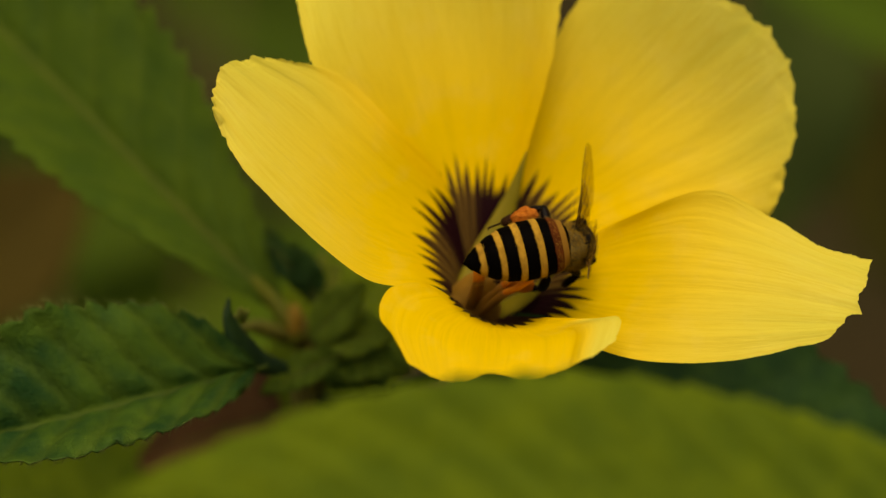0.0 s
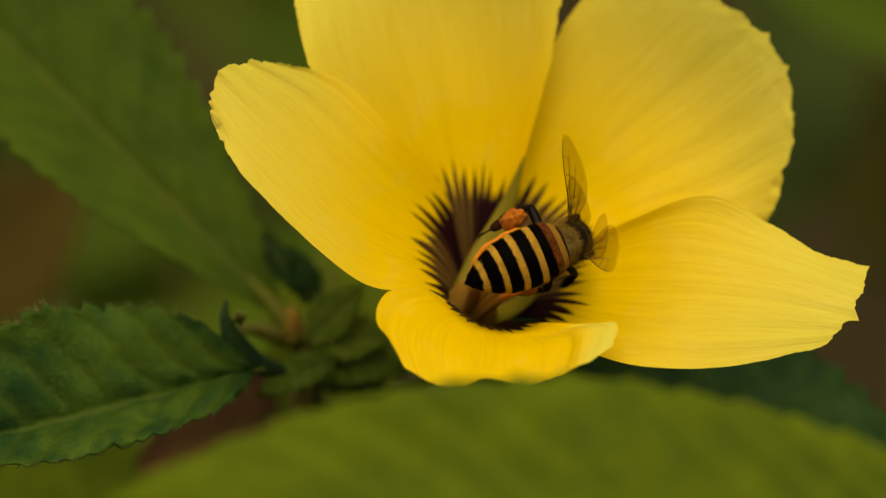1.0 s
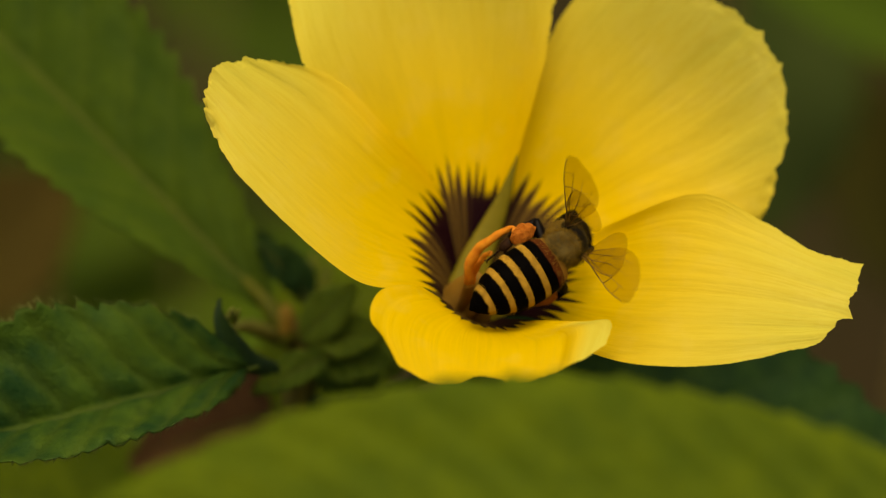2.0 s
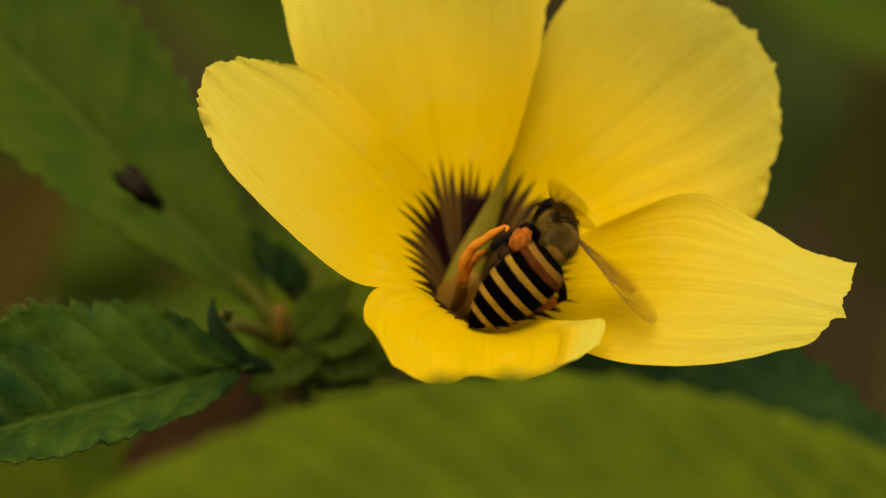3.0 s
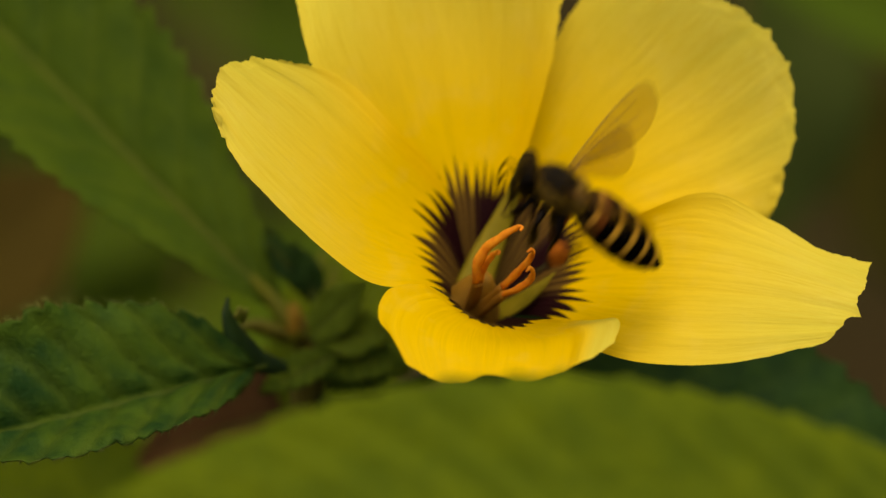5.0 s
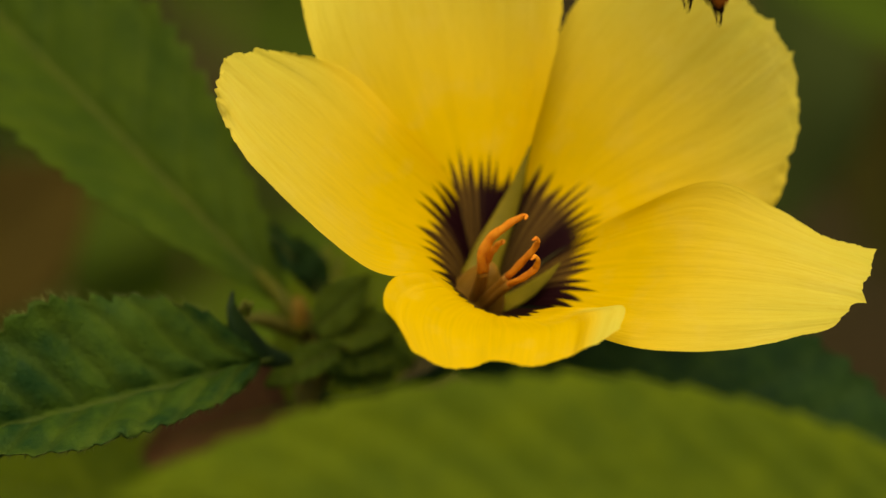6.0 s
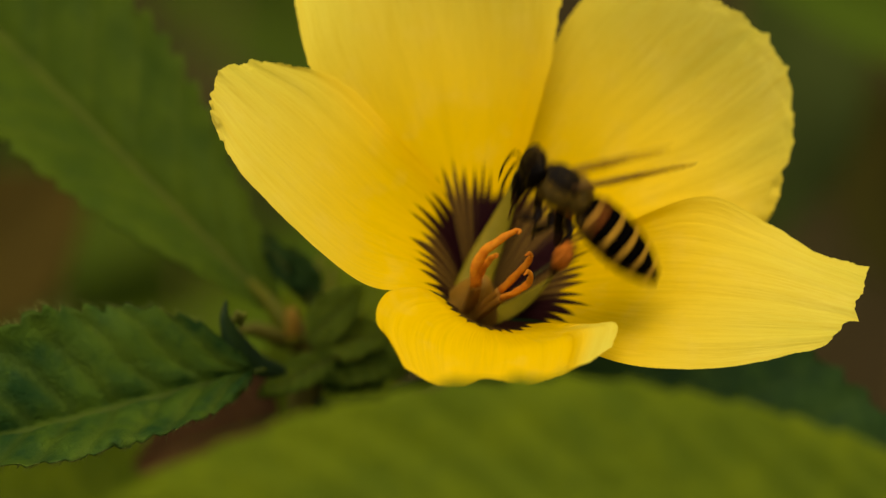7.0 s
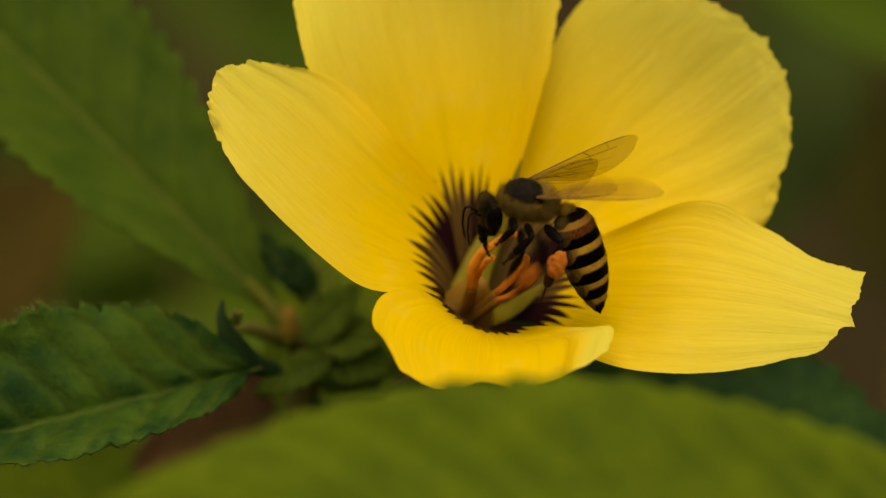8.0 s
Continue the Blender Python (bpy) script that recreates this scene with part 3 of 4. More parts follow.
    ob = link_mesh(name, verts, faces, PETAL, parent, label, uvs=uvs)
    return ob


def pts(*rows):
    return [at(*r) for r in rows]


def flower():
    root = new("flower")
    root.matrix_world = mm_pose(VIEW_MM @ Matrix.Translation(FLOWER_BASE))
    tagged(root, "open five-petalled yellow flower with dark maroon throat", "flower")
    petal("petal", "", pts((842, 552, -10), (772, 507, -2), (640, 490, 3), (450, 322, 4), (386, 225, 2)),
          pts((842, 545, -10), (775, 430, -6), (640, 340, -2), (500, 215, 0), (394, 120, 1)),
          pts((842, 540, -10), (806, 356, -9.0), (714, 240, -5.5), (602, 134, -3.7), (500, 105, -1.5)), root, 1.3, shift=0.9)
    petal("petal", "", pts((845, 540, -10), (768, 354, -8.3), (630, 208, -4.7), (549, 106, -3.0), (515, -60, -6)),
          pts((845, 535, -10), (825, 360, -9), (800, 190, -9), (770, 10, -9), (735, -190, -8)),
          pts((850, 535, -10), (898, 370, -9), (940, 240, -8), (982, 80, -7), (1005, -90, -7)), root, 4.1)
    petal("petal", "", pts((848, 540, -10), (886, 370, -10.6), (934, 190, -9.9), (1002, 30, -9.2), (1080, -60, -9)),
          pts((855, 545, -10), (965, 400, -9.5), (1095, 290, -9), (1240, 188, -9), (1377, 78, -7)),
          pts((860, 548, -10), (990, 450, -7.2), (1130, 405, -6.6), (1270, 402, -7.0), (1362, 385, -7.6)), root, 7.7, ripple=0.09, spikes=((1366, 48), (1400, 106), (1407, 226), (1386, 292)))
    petal("petal", "", pts((860, 548, -10), (1000, 445, -7), (1110, 386, -3.6), (1255, 337, -1.8), (1370, 388, -1.0), (1455, 436, 0), (1537, 462, 1)),
          pts((862, 552, -10), (970, 500, -6), (1090, 482, -3), (1230, 482, 0.5), (1370, 500, 2), (1517, 535, 3)),
          pts((862, 556, -10), (965, 560, -4), (1045, 612, 2), (1150, 640, 5), (1300, 638, 5), (1462, 602, 4.5)), root, 11.9, frill=0.2, spikes=((1545, 460), (1548, 572), (1520, 520)))
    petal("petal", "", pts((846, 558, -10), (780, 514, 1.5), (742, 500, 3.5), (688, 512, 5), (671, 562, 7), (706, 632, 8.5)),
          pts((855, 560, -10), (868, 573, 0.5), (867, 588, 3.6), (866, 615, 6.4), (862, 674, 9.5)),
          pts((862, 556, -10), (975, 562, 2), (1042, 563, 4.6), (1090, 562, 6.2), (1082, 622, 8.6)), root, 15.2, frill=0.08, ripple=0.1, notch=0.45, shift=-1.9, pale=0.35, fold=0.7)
    # throat: pale green seams, filaments with curled anthers
    sh = Shape()
    def strip(points, width, n=24):
        p = [spline([at(*q) - FLOWER_BASE for q in points], i / n) for i in range(n + 1)]
        sh.tube(p, [width * (1 - 0.97 * (i / n) ** 0.9) for i in range(n + 1)], 10, flatten=0.25)
    strip([(822, 556, -7.5), (858, 458, -7.9), (890, 386, -8.1), (912, 330, -7.9), (932, 268, -7.6)], 1.5)
    sh.link("sepal", SEPAL, root, "pale green seam between petals")
    sh = Shape()
    strip([(850, 566, -7.5), (915, 536, -5.8), (958, 504, -5), (985, 478, -4.6)], 1.0)
    sh.link("sepal", SEPAL, root, "pale green seam between petals")
    # fused claws of the petals round the bottom of the throat
    sh = Shape()
    p = [at(820, 574, -8.5), at(833, 548, -6.2), at(847, 516, -4.6), at(860, 484, -3.2)]
    sh.tube([spline(p, i / 14) - FLOWER_BASE for i in range(15)], [2.7 * (1 - i / 14.7) ** 0.62 for i in range(15)], 28)
    sh.link("throat", TUBE, root, "olive brown throat column")

    def stamen(points, thick):
        q = [at(*r) - FLOWER_BASE for r in points]
        fil = Shape().tube([spline(q[:3], i / 12) for i in range(13)], [0.40 - 0.010 * i for i in range(13)], 12).link("filament", FILAMENT, root, "brownish orange filament")
        n = 34
        wide = [0.07 + thick * math.sin(math.pi * (0.22 + 0.78 * i / n) ** 0.62) * (1 + 0.07 * math.sin(i * 1.1)) for i in range(n + 1)]
        Shape().tube([spline(q[2:], i / n) + Vector((0.02 * math.sin(i * 0.9), 0.02 * math.cos(i * 0.7), 0)) for i in range(n + 1)], wide, 12, flatten=0.7).link("anther", ANTHER, fil, "orange curled anther")

    stamen([(826, 557, -5), (837, 525, -3), (845, 497, -1.5), (847, 465, -0.6), (864, 435, 0), (890, 416, 0.6), (912, 402, 1), (924, 399, 1.4), (923, 406, 1.8)], 0.29)
    stamen([(832, 557, -5), (844, 523, -3.4), (850, 497, -2.2), (858, 469, -1.4), (872, 451, -1), (884, 442, -0.6), (883, 448, -0.2)], 0.20)
    stamen([(832, 559, -5), (862, 533, -3), (891, 505, -1.4), (912, 485, -0.4), (932, 464, 0.6), (945, 447, 1.2), (942, 439, 1.7), (935, 443, 2.0)], 0.21)
    stamen([(836, 563, -5), (866, 540, -3), (895, 518, -1.2), (918, 508, 0.2), (937, 495, 1), (945, 481, 1.5), (940, 471, 1.9), (933, 478, 2.2)], 0.23)
    # stalk and calyx below
    q = [at(846, 558, -11), at(830, 600, -14), at(780, 660, -19), at(620, 720, -24), at(530, 700, -23.5)]
    Shape().tube([spline(q, i / 24) - FLOWER_BASE for i in range(25)], [1.5 - 0.9 * smooth(0, 0.35, i / 24) for i in range(25)], 12).link("stalk", BRACT, root, "green flower stalk")
    return root


blossom = flower()


# ---- background weeds, far behind and out of focus ----
def weed(name, label, place, size, count, seed, mat, parent=None):
    """A clump of broad drooping leaves on short stalks, rooted at place (metres)."""
    rnd = random.Random(seed)
    root = new(name)
    root.matrix_world = Matrix.Translation(place)
    tagged(root, label, "plant", group="weeds behind the flower")
    blades = []
    for k in range(count):
        w = rnd.uniform(0, 2 * math.pi)
        rise = rnd.uniform(0.35, 1.0) * size
        out = rnd.uniform(0.15, 0.6) * size
        top = Vector((math.cos(w) * out, math.sin(w) * out, rise)) * 1000
        Shape().tube([Vector((0, 0, 0)), Vector((top.x * 0.3, top.y * 0.3, top.z * 0.6)), top], [size * 4, size * 3, size * 2], 6).link("stalk", STEM, root)
        long = rnd.uniform(0.3, 0.5) * size * 1000
        direction = Vector((math.cos(w + rnd.uniform(-0.6, 0.6)), math.sin(w + rnd.uniform(-0.6, 0.6)), rnd.uniform(-0.5, 0.35)))
        if mat is WEED and place[0] + (top.x + direction.normalized().x * long) * 0.001 > 0.035:
            continue
        blades.append((top, top + direction.normalized() * long, Vector((rnd.uniform(-0.4, 0.4), -0.4 + rnd.uniform(-0.4, 0.4), 1)), long))
    for top, tip, nrm, long in blades:
        verts, faces, uvs = leaf_shape(long, long * 0.55, rows=24, cols=10, teeth=8, pillow=long * 0.012, droop=0.15, seed=rnd.random() * 50)
        ob = link_mesh("leaf", verts, faces, mat, root, uvs=uvs)
        ob.matrix_basis = mm_pose(aim(top, tip, nrm))
    return root


def ground_spot(x, y, depth):
    """The point on the soil below a spot of the far view, at a depth (mm) behind the flower."""
    p = VIEW_MM @ at(x, y, -depth)
    return Vector((p.x * 0.001, p.y * 0.001, 0.0)), p.z * 0.001


def tall_weed(label, foot, blades, mat):
    """A weed with a few broad blades: each from its base to its tip (x, y and depth behind the flower) with a width in mm."""
    spot, _ = ground_spot(*foot)
    root = new("weed")
    root.matrix_world = Matrix.Translation(spot)
    tagged(root, label, "plant", group="weeds behind the flower")
    origin = spot * 1000
    for k, (x0, y0, d0, x1, y1, d1, wide) in enumerate(blades):
        base, tip = (VIEW_MM @ at(x, y, -d) - origin for x, y, d in ((x0, y0, d0), (x1, y1, d1)))
        Shape().tube([Vector((0, 0, 0)), Vector((base.x * 0.3, base.y * 0.3, base.z * 0.6)), base], [1.8, 1.4, 0.9], 8).link("stalk", STEM, root)
        verts, faces, uvs = leaf_shape((tip - base).length, wide, rows=40, cols=12, teeth=12, droop=0.08, seed=k * 3.1)
        ob = link_mesh("leaf", verts, faces, mat, root, uvs=uvs)
        ob.matrix_basis = mm_pose(aim(base, tip, VIEW_MM.to_3x3() @ Vector((0.1, 0.35, 0.93))))


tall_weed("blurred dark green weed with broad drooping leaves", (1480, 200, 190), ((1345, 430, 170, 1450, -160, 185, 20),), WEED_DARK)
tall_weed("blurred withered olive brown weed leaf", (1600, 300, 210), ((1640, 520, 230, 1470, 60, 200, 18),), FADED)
tall_weed("blurred weed leaves in a sunlit green against the soil", (1700, 100, 180), ((1300, -90, 150, 1950, 150, 160, 14),), WEED_LIT)
tall_weed("blurred withered brown leaf behind the shoot", (-60, 500, 120), ((-200, 600, 110, 150, 290, 125, 17),), DULL)
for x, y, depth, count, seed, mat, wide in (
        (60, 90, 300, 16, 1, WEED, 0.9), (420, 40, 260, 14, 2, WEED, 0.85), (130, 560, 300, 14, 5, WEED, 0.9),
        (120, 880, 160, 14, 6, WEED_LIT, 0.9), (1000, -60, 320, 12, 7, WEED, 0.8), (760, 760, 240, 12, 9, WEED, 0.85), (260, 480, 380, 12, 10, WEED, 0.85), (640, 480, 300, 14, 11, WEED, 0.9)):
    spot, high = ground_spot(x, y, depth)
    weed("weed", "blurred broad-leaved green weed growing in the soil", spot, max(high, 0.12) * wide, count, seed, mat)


# ---- bee: head towards +y, back towards +z; its origin lies in the thorax ----
def bristles(anchor, count, reach, seed, mat, parent, thick=0.018, lean=0.35, keep=None, name="hair"):
    """Fine hairs on an ellipsoid given as (centre, size)."""
    rnd = random.Random(seed)
    c, size = Vector(anchor[0]), anchor[1]
    sh = Shape()
    while count:
        d = Vector((rnd.gauss(0, 1), rnd.gauss(0, 1), rnd.gauss(0, 1))).normalized()
        if keep and not keep(d):
            continue
        count -= 1
        p = c + Vector((d.x * size[0], d.y * size[1], d.z * size[2])) * 0.98
        n = Vector((d.x / size[0], d.y / size[1], d.z / size[2])).normalized()
        g = (n + Vector((rnd.uniform(-1, 1), rnd.uniform(-1, 1) - 0.4, rnd.uniform(-1, 1))) * lean).normalized() * reach * rnd.uniform(0.5, 1.1)
        a = n.orthogonal().normalized() * thick
        b = n.cross(a)
        sh.add([p + a, p - a * 0.5 + b * 0.87, p - a * 0.5 - b * 0.87, p + g], [(0, 1, 3), (1, 2, 3), (2, 0, 3)])
    return sh.link(name, mat, parent)


ABDOMEN = [(0.0, 0.55), (0.12, 1.15), (0.45, 1.62), (1.1, 1.92), (2.1, 2.04), (3.2, 2.02), (4.3, 1.84), (5.2, 1.50), (6.1, 1.00), (6.75, 0.48), (7.1, 0.05)]


def abdomen_radius(y):
    for (a, r), (b, q) in zip(ABDOMEN, ABDOMEN[1:]):
        if y <= b:
            return 0.95 * (r + (q - r) * smooth(a, b, y) * 0.5 + (q - r) * (y - a) / (b - a) * 0.5)
    return 0.05


def tergite(y0, y1, parent, mat, lift, sides=64):
    """One ring of the abdomen, a furry pale band in front and black behind, its rear rim lapping over the next ring."""
    verts, faces, uvs = [], [], []
    rows = 14
    for i in range(rows + 1):
        f = i / rows
        y = y0 + (y1 - y0 + 0.10) * f
        for j in range(sides):
            w = 2 * math.pi * j / sides
            r = abdomen_radius(min(y, 7.09)) + lift * (0.3 + 0.7 * f) - (0.06 if i == rows else 0)
            belly = 0.93 if math.sin(w) < 0 else 1.0
            verts.append(Vector((r * math.cos(w), -y, r * 0.78 * belly * math.sin(w))))
            uvs.append((f, 0.5 + 0.5 * math.sin(w)))
    for i in range(rows):
        for j in range(sides):
            k = (j + 1) % sides
            faces.append((i * sides + j, i * sides + k, (i + 1) * sides + k, (i + 1) * sides + j))
    return link_mesh("tergite", verts, faces, mat, parent, uvs=uvs)


def wing_shape(name, outline, veins, parent, skin=None):
    """A veined membrane in the xy plane: root at the origin, out along +x."""
    n = 40
    lead, trail = outline
    verts, faces = [], []
    cols = 8
    for i in range(n + 1):
        s = i / n
        a, b = spline(lead, s), spline(trail, s)
        for j in range(cols + 1):
            u = j / cols
            p = a.lerp(b, u)
            p.z = 0.10 * math.sin(u * math.pi * 3) * (1 - s) * s * 3 + 0.05 * noise.noise(p * 1.4)
            verts.append(p)
    c = cols + 1
    for i in range(n):
        for j in range(cols):
            faces.append((i * c + j, i * c + j + 1, (i + 1) * c + j + 1, (i + 1) * c + j))
    membrane = link_mesh("membrane", verts, faces, skin or WING, parent)
    for path, r in veins:
        q = [spline(path, k / 14) + Vector((0, 0, 0.02)) for k in range(15)]
        Shape().tube(q, [0.55 * r * (1 - 0.55 * k / 14) for k in range(15)], 6).link("vein", VEIN, parent)
    return membrane


def V2(*rows):
    return [Vector((x, y, 0)) for x, y in rows]


def wing(parent, side, hind=False):
    """A bee's wing, out along +x, its leading edge towards +y."""
    root = new("hind_wing" if hind else "fore_wing")
    root.parent = parent
    k = 0.62 if hind else 1.0
    L, T = V2((0, 0.15), (2.5 * k, 0.42), (5.2 * k, 0.62), (7.0 * k, 0.52), (7.85 * k, 0.22), (8.15 * k, -0.35)), V2((0, -0.15), (1.9 * k, -1.15), (3.9 * k, -2.1), (5.9 * k, -2.3), (7.5 * k, -1.55), (8.15 * k, -0.35))
    veins = [(V2((0, 0.12), (2.5 * k, 0.40), (5.2 * k, 0.6), (7.2 * k, 0.45)), 0.085), (V2((0, 0), (2.5 * k, 0.05), (4.2 * k, -0.1), (6.5 * k, -0.2)), 0.06)]
    if not hind:
        veins += [(V2((0.2, -0.1), (2.0, -0.75), (4.0, -1.5), (4.6, -2.1)), 0.055), (V2((2.4, 0.05), (2.9, -0.6), (3.6, -1.4)), 0.045), (V2((4.0, 0.5), (4.5, -0.1), (4.6, -0.7), (5.2, -1.5)), 0.045),
                  (V2((2.9, -0.55), (4.4, -0.8), (6.2, -1.0)), 0.045), (V2((5.6, 0.55), (5.9, 0.1), (5.7, -0.25)), 0.04), (V2((3.2, -1.0), (4.6, -1.55), (6.0, -1.8)), 0.035)]
    else:
        veins += [(V2((0.2, -0.1), (1.6, -0.7), (3.2, -1.2)), 0.05), (V2((1.6, 0.05), (2.4, -0.5), (3.6, -0.8)), 0.04)]
    if side < 0:
        L, T = T, L
    wing_shape("membrane", (L, T), veins, root)
    return root


LEG_SKIN = plain("dark leg", (0.0014, 0.0009, 0.0007), (0.004, 0.0018, 0.0012), 1500, 0.4, 0, 0.3, 0.00005, 0.05)
SHANK = plain("brown tarsus", (0.016, 0.007, 0.003), (0.035, 0.014, 0.005), 1500, 0.5, 0.1, 0.3, 0.00005, 0.05)
# lengths of thigh, shin and foot, and the shin's half width, in mm
LEG_SIZE = {1: (1.3, 1.3, 1.5, 0.26), 2: (1.6, 1.7, 1.9, 0.30), 3: (1.9, 2.2, 2.2, 0.50)}


def leg(parent, side, rank):
    """A leg in two keyed parts, both with the knee at their origin: the thigh along -y to the hip, the shin along +y to the foot."""
    lf, lt, lo, wide = LEG_SIZE[rank]
    thigh = Shape().tube([(0, -lf * f, 0) for f in (1, 0.85, 0.6, 0.3, 0.1, 0, -0.03)], [k * (1.25 if rank == 3 else 1) for k in (0.2, 0.26, 0.29, 0.27, 0.22, 0.17, 0.05)], 12, flatten=0.75).link("femur", LEG_SKIN, parent, "dark brown thigh of a leg")
    shin = Shape().tube([(0, lt * f, 0) for f in (-0.03, 0, 0.12, 0.4, 0.75, 0.95, 1)], [0.05, 0.16, 0.2, 0.25 + 0.55 * (wide - 0.26), wide, wide * 0.9, wide * 0.5], 12, flatten=0.62).link("tibia", LEG_SKIN, parent, "dark flattened shin of a leg")
    sh, first = Shape(), 0.45 * lo
    bend = Vector((0, 0.86, -0.5)) if rank < 3 else Vector((0, 0.95, -0.3))
    q = Vector((0, lt * 0.97, 0))
    sh.tube([q, q + bend * first * 0.2, q + bend * first * 0.8, q + bend * first], [wide * 0.4, wide * 0.75, wide * 0.62, wide * 0.3], 10, flatten=0.55)
    q = q + bend * first
    for k in range(4):
        step = (bend + Vector((0, -0.08 * k, -0.16 * k))).normalized() * 0.138 * lo
        sh.tube([q, q + step * 0.6, q + step], [0.055, 0.085, 0.05], 8)
        q = q + step
    for k in (-1, 1):
        sh.tube([q, q + Vector((k * 0.12, 0.1, -0.08)), q + Vector((k * 0.16, 0.06, -0.2))], [0.045, 0.04, 0.012], 6)
    sh.link("tarsus", SHANK, shin, "thin brown jointed foot with claws")
    bristles(((0, lt * 0.55, 0), (wide, lt * 0.5, wide * 0.7)), 60, 0.22, 40 + rank, SHANK, shin, 0.008, 0.5)
    if rank == 3:
        Shape().blob((side * 0.16, lt * 0.62, 0.40), (0.58, 0.90, 0.46), 20, 26, bumps=0.24).link("pollen_load", POLLEN, shin, "lumpy orange pollen load")
    return thigh, shin


def bee():
    root = new("bee")
    tagged(root, "black and tan striped honey bee with orange pollen loads", "bee")
    th = Shape().blob((0, 0, 0), (1.38, 1.55, 1.30), 28, 40, bumps=0.05)
    th.blob((0, -1.2, -0.15), (1.25, 1.15, 1.12), 18, 28, bumps=0.06)
    th.blob((0, -1.15, 0.72), (0.85, 0.42, 0.40), 12, 20, bumps=0.05)
    thorax = th.link("thorax", FUZZ, root, "dark thorax under tan fur")
    # fur is thick round the sides and rear, short and thin on the dark back
    main, rear = ((0, 0, 0), (1.38, 1.55, 1.30)), ((0, -1.2, -0.15), (1.25, 1.15, 1.12))
    bristles(main, 3600, 0.46, 3, TAN_HAIR, thorax, 0.011, 0.7, lambda d: d.z < 0.3 or d.y < -0.6)
    bristles(rear, 3400, 0.46, 5, TAN_HAIR, thorax, 0.011, 0.8)
    bristles(((0, -1.15, 0.72), (0.85, 0.42, 0.40)), 700, 0.40, 9, TAN_HAIR, thorax, 0.011, 0.7)
    bristles(main, 1500, 0.52, 7, GREY_HAIR, thorax, 0.010, 0.8, lambda d: d.z < 0.4)
    bristles(main, 450, 0.30, 4, GREY_HAIR, thorax, 0.008, 0.6, lambda d: d.z > 0.3)
    # head, its origin in the middle of the skull
    head = Shape()
    head.blob((0, 0, 0), (1.50, 0.70, 1.38), 18, 26, bumps=0.04)
    head.blob((0, 0.42, -0.95), (0.72, 0.42, 0.62), 10, 16)
    for k in (-1, 1):
        head.tube([(k * 0.34, 0.4, -1.3), (k * 0.2, 0.5, -1.75), (k * 0.02, 0.4, -1.95)], [0.22, 0.17, 0.05], 8)
    h = head.link("head", BLACK, root, "black head")
    Shape().tube([(0, 0.35, -1.5), (0, 0.3, -2.1), (0, 0.1, -2.7), (0, -0.1, -3.0)], [0.16, 0.13, 0.09, 0.03], 10).link("tongue", SHANK, h, "brown tongue")
    for k in (-1, 1):
        Shape().blob((k * 1.10, -0.02, 0.10), (0.45, 0.58, 1.05), 16, 20, turn=Euler((0, k * 0.22, 0)).to_matrix()).link("eye", EYE_SKIN, h, "glossy dark compound eye")
        Shape().tube([(k * 0.3, 0.62, 0.1), (k * 0.5, 1.15, 0.45), (k * 0.6, 1.4, 0.42), (k * 0.62, 1.55, 0.1), (k * 0.66, 1.6, -0.7), (k * 0.6, 1.5, -1.5), (k * 0.55, 1.4, -1.8)], [0.08, 0.07, 0.085, 0.085, 0.08, 0.075, 0.03], 8).link("antenna", LEG_SKIN, h, "bent dark antenna")
    bristles(((0, 0, 0), (1.50, 0.70, 1.38)), 700, 0.34, 6, GREY_HAIR, h, 0.009, 0.5, lambda d: abs(d.x) < 0.75 and (d.y < -0.1 or d.z > 0.6))
    bristles(((0, 0, 0), (1.50, 0.70, 1.38)), 220, 0.26, 16, GREY_HAIR, h, 0.008, 0.5, lambda d: abs(d.x) < 0.6 and d.y > 0.2)
    # abdomen in lapped rings
    ab = new("abdomen")
    ab.parent = root
    cuts = [0.0, 0.8, 2.0, 3.3, 4.55, 5.75, 7.08]
    for i in range(6):
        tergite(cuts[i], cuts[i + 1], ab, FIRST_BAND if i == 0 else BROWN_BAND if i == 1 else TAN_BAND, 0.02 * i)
    sh = Shape()
    rnd = random.Random(8)
    for _ in range(800):
        y = rnd.choice(cuts[1:6]) + rnd.uniform(-0.05, 0.42)
        w = rnd.uniform(-0.9, math.pi + 0.9)
        r = abdomen_radius(y) + 0.06
        p = Vector((r * math.cos(w), -y, r * 0.78 * math.sin(w)))
        g = Vector((math.cos(w) * 0.55, -1, math.sin(w) * 0.55)) * rnd.uniform(0.12, 0.30)
        q = Vector((-math.sin(w), 0, math.cos(w))) * 0.011
        sh.add([p + q, p - q, p + Vector((0, 0.02, 0)), p + g], [(0, 1, 3), (1, 2, 3), (2, 0, 3)])
    sh.link("hair", TAN_HAIR, ab, "short tan band hairs")
    waist = Shape().blob((0, 0.05, -0.1), (0.66, 0.40, 0.52), 14, 22, bumps=0.06).link("waist", TAN_HAIR, ab, "tan furry waist")
    bristles(((0, 0.05, -0.1), (0.66, 0.40, 0.52)), 900, 0.28, 19, TAN_HAIR, waist, 0.011, 0.8, lambda d: d.y > -0.3)
    wings, legs = {}, {}
    for k in (-1, 1):
        wings[k, 0], wings[k, 1] = wing(root, k), wing(root, k, True)
        for rank in (1, 2, 3):
            legs[k, rank] = leg(root, k, rank)
    return root, h, ab, wings, legs


honey_bee, bee_head, bee_abdomen, bee_wings, bee_legs = bee()


# ---- a small dark fly that crosses behind the flower ----
FLY_WING = plain("smoky fly wing", (0.010, 0.007, 0.004), (0.020, 0.014, 0.008), 900, 0.5, 0.3, spec=0.05)


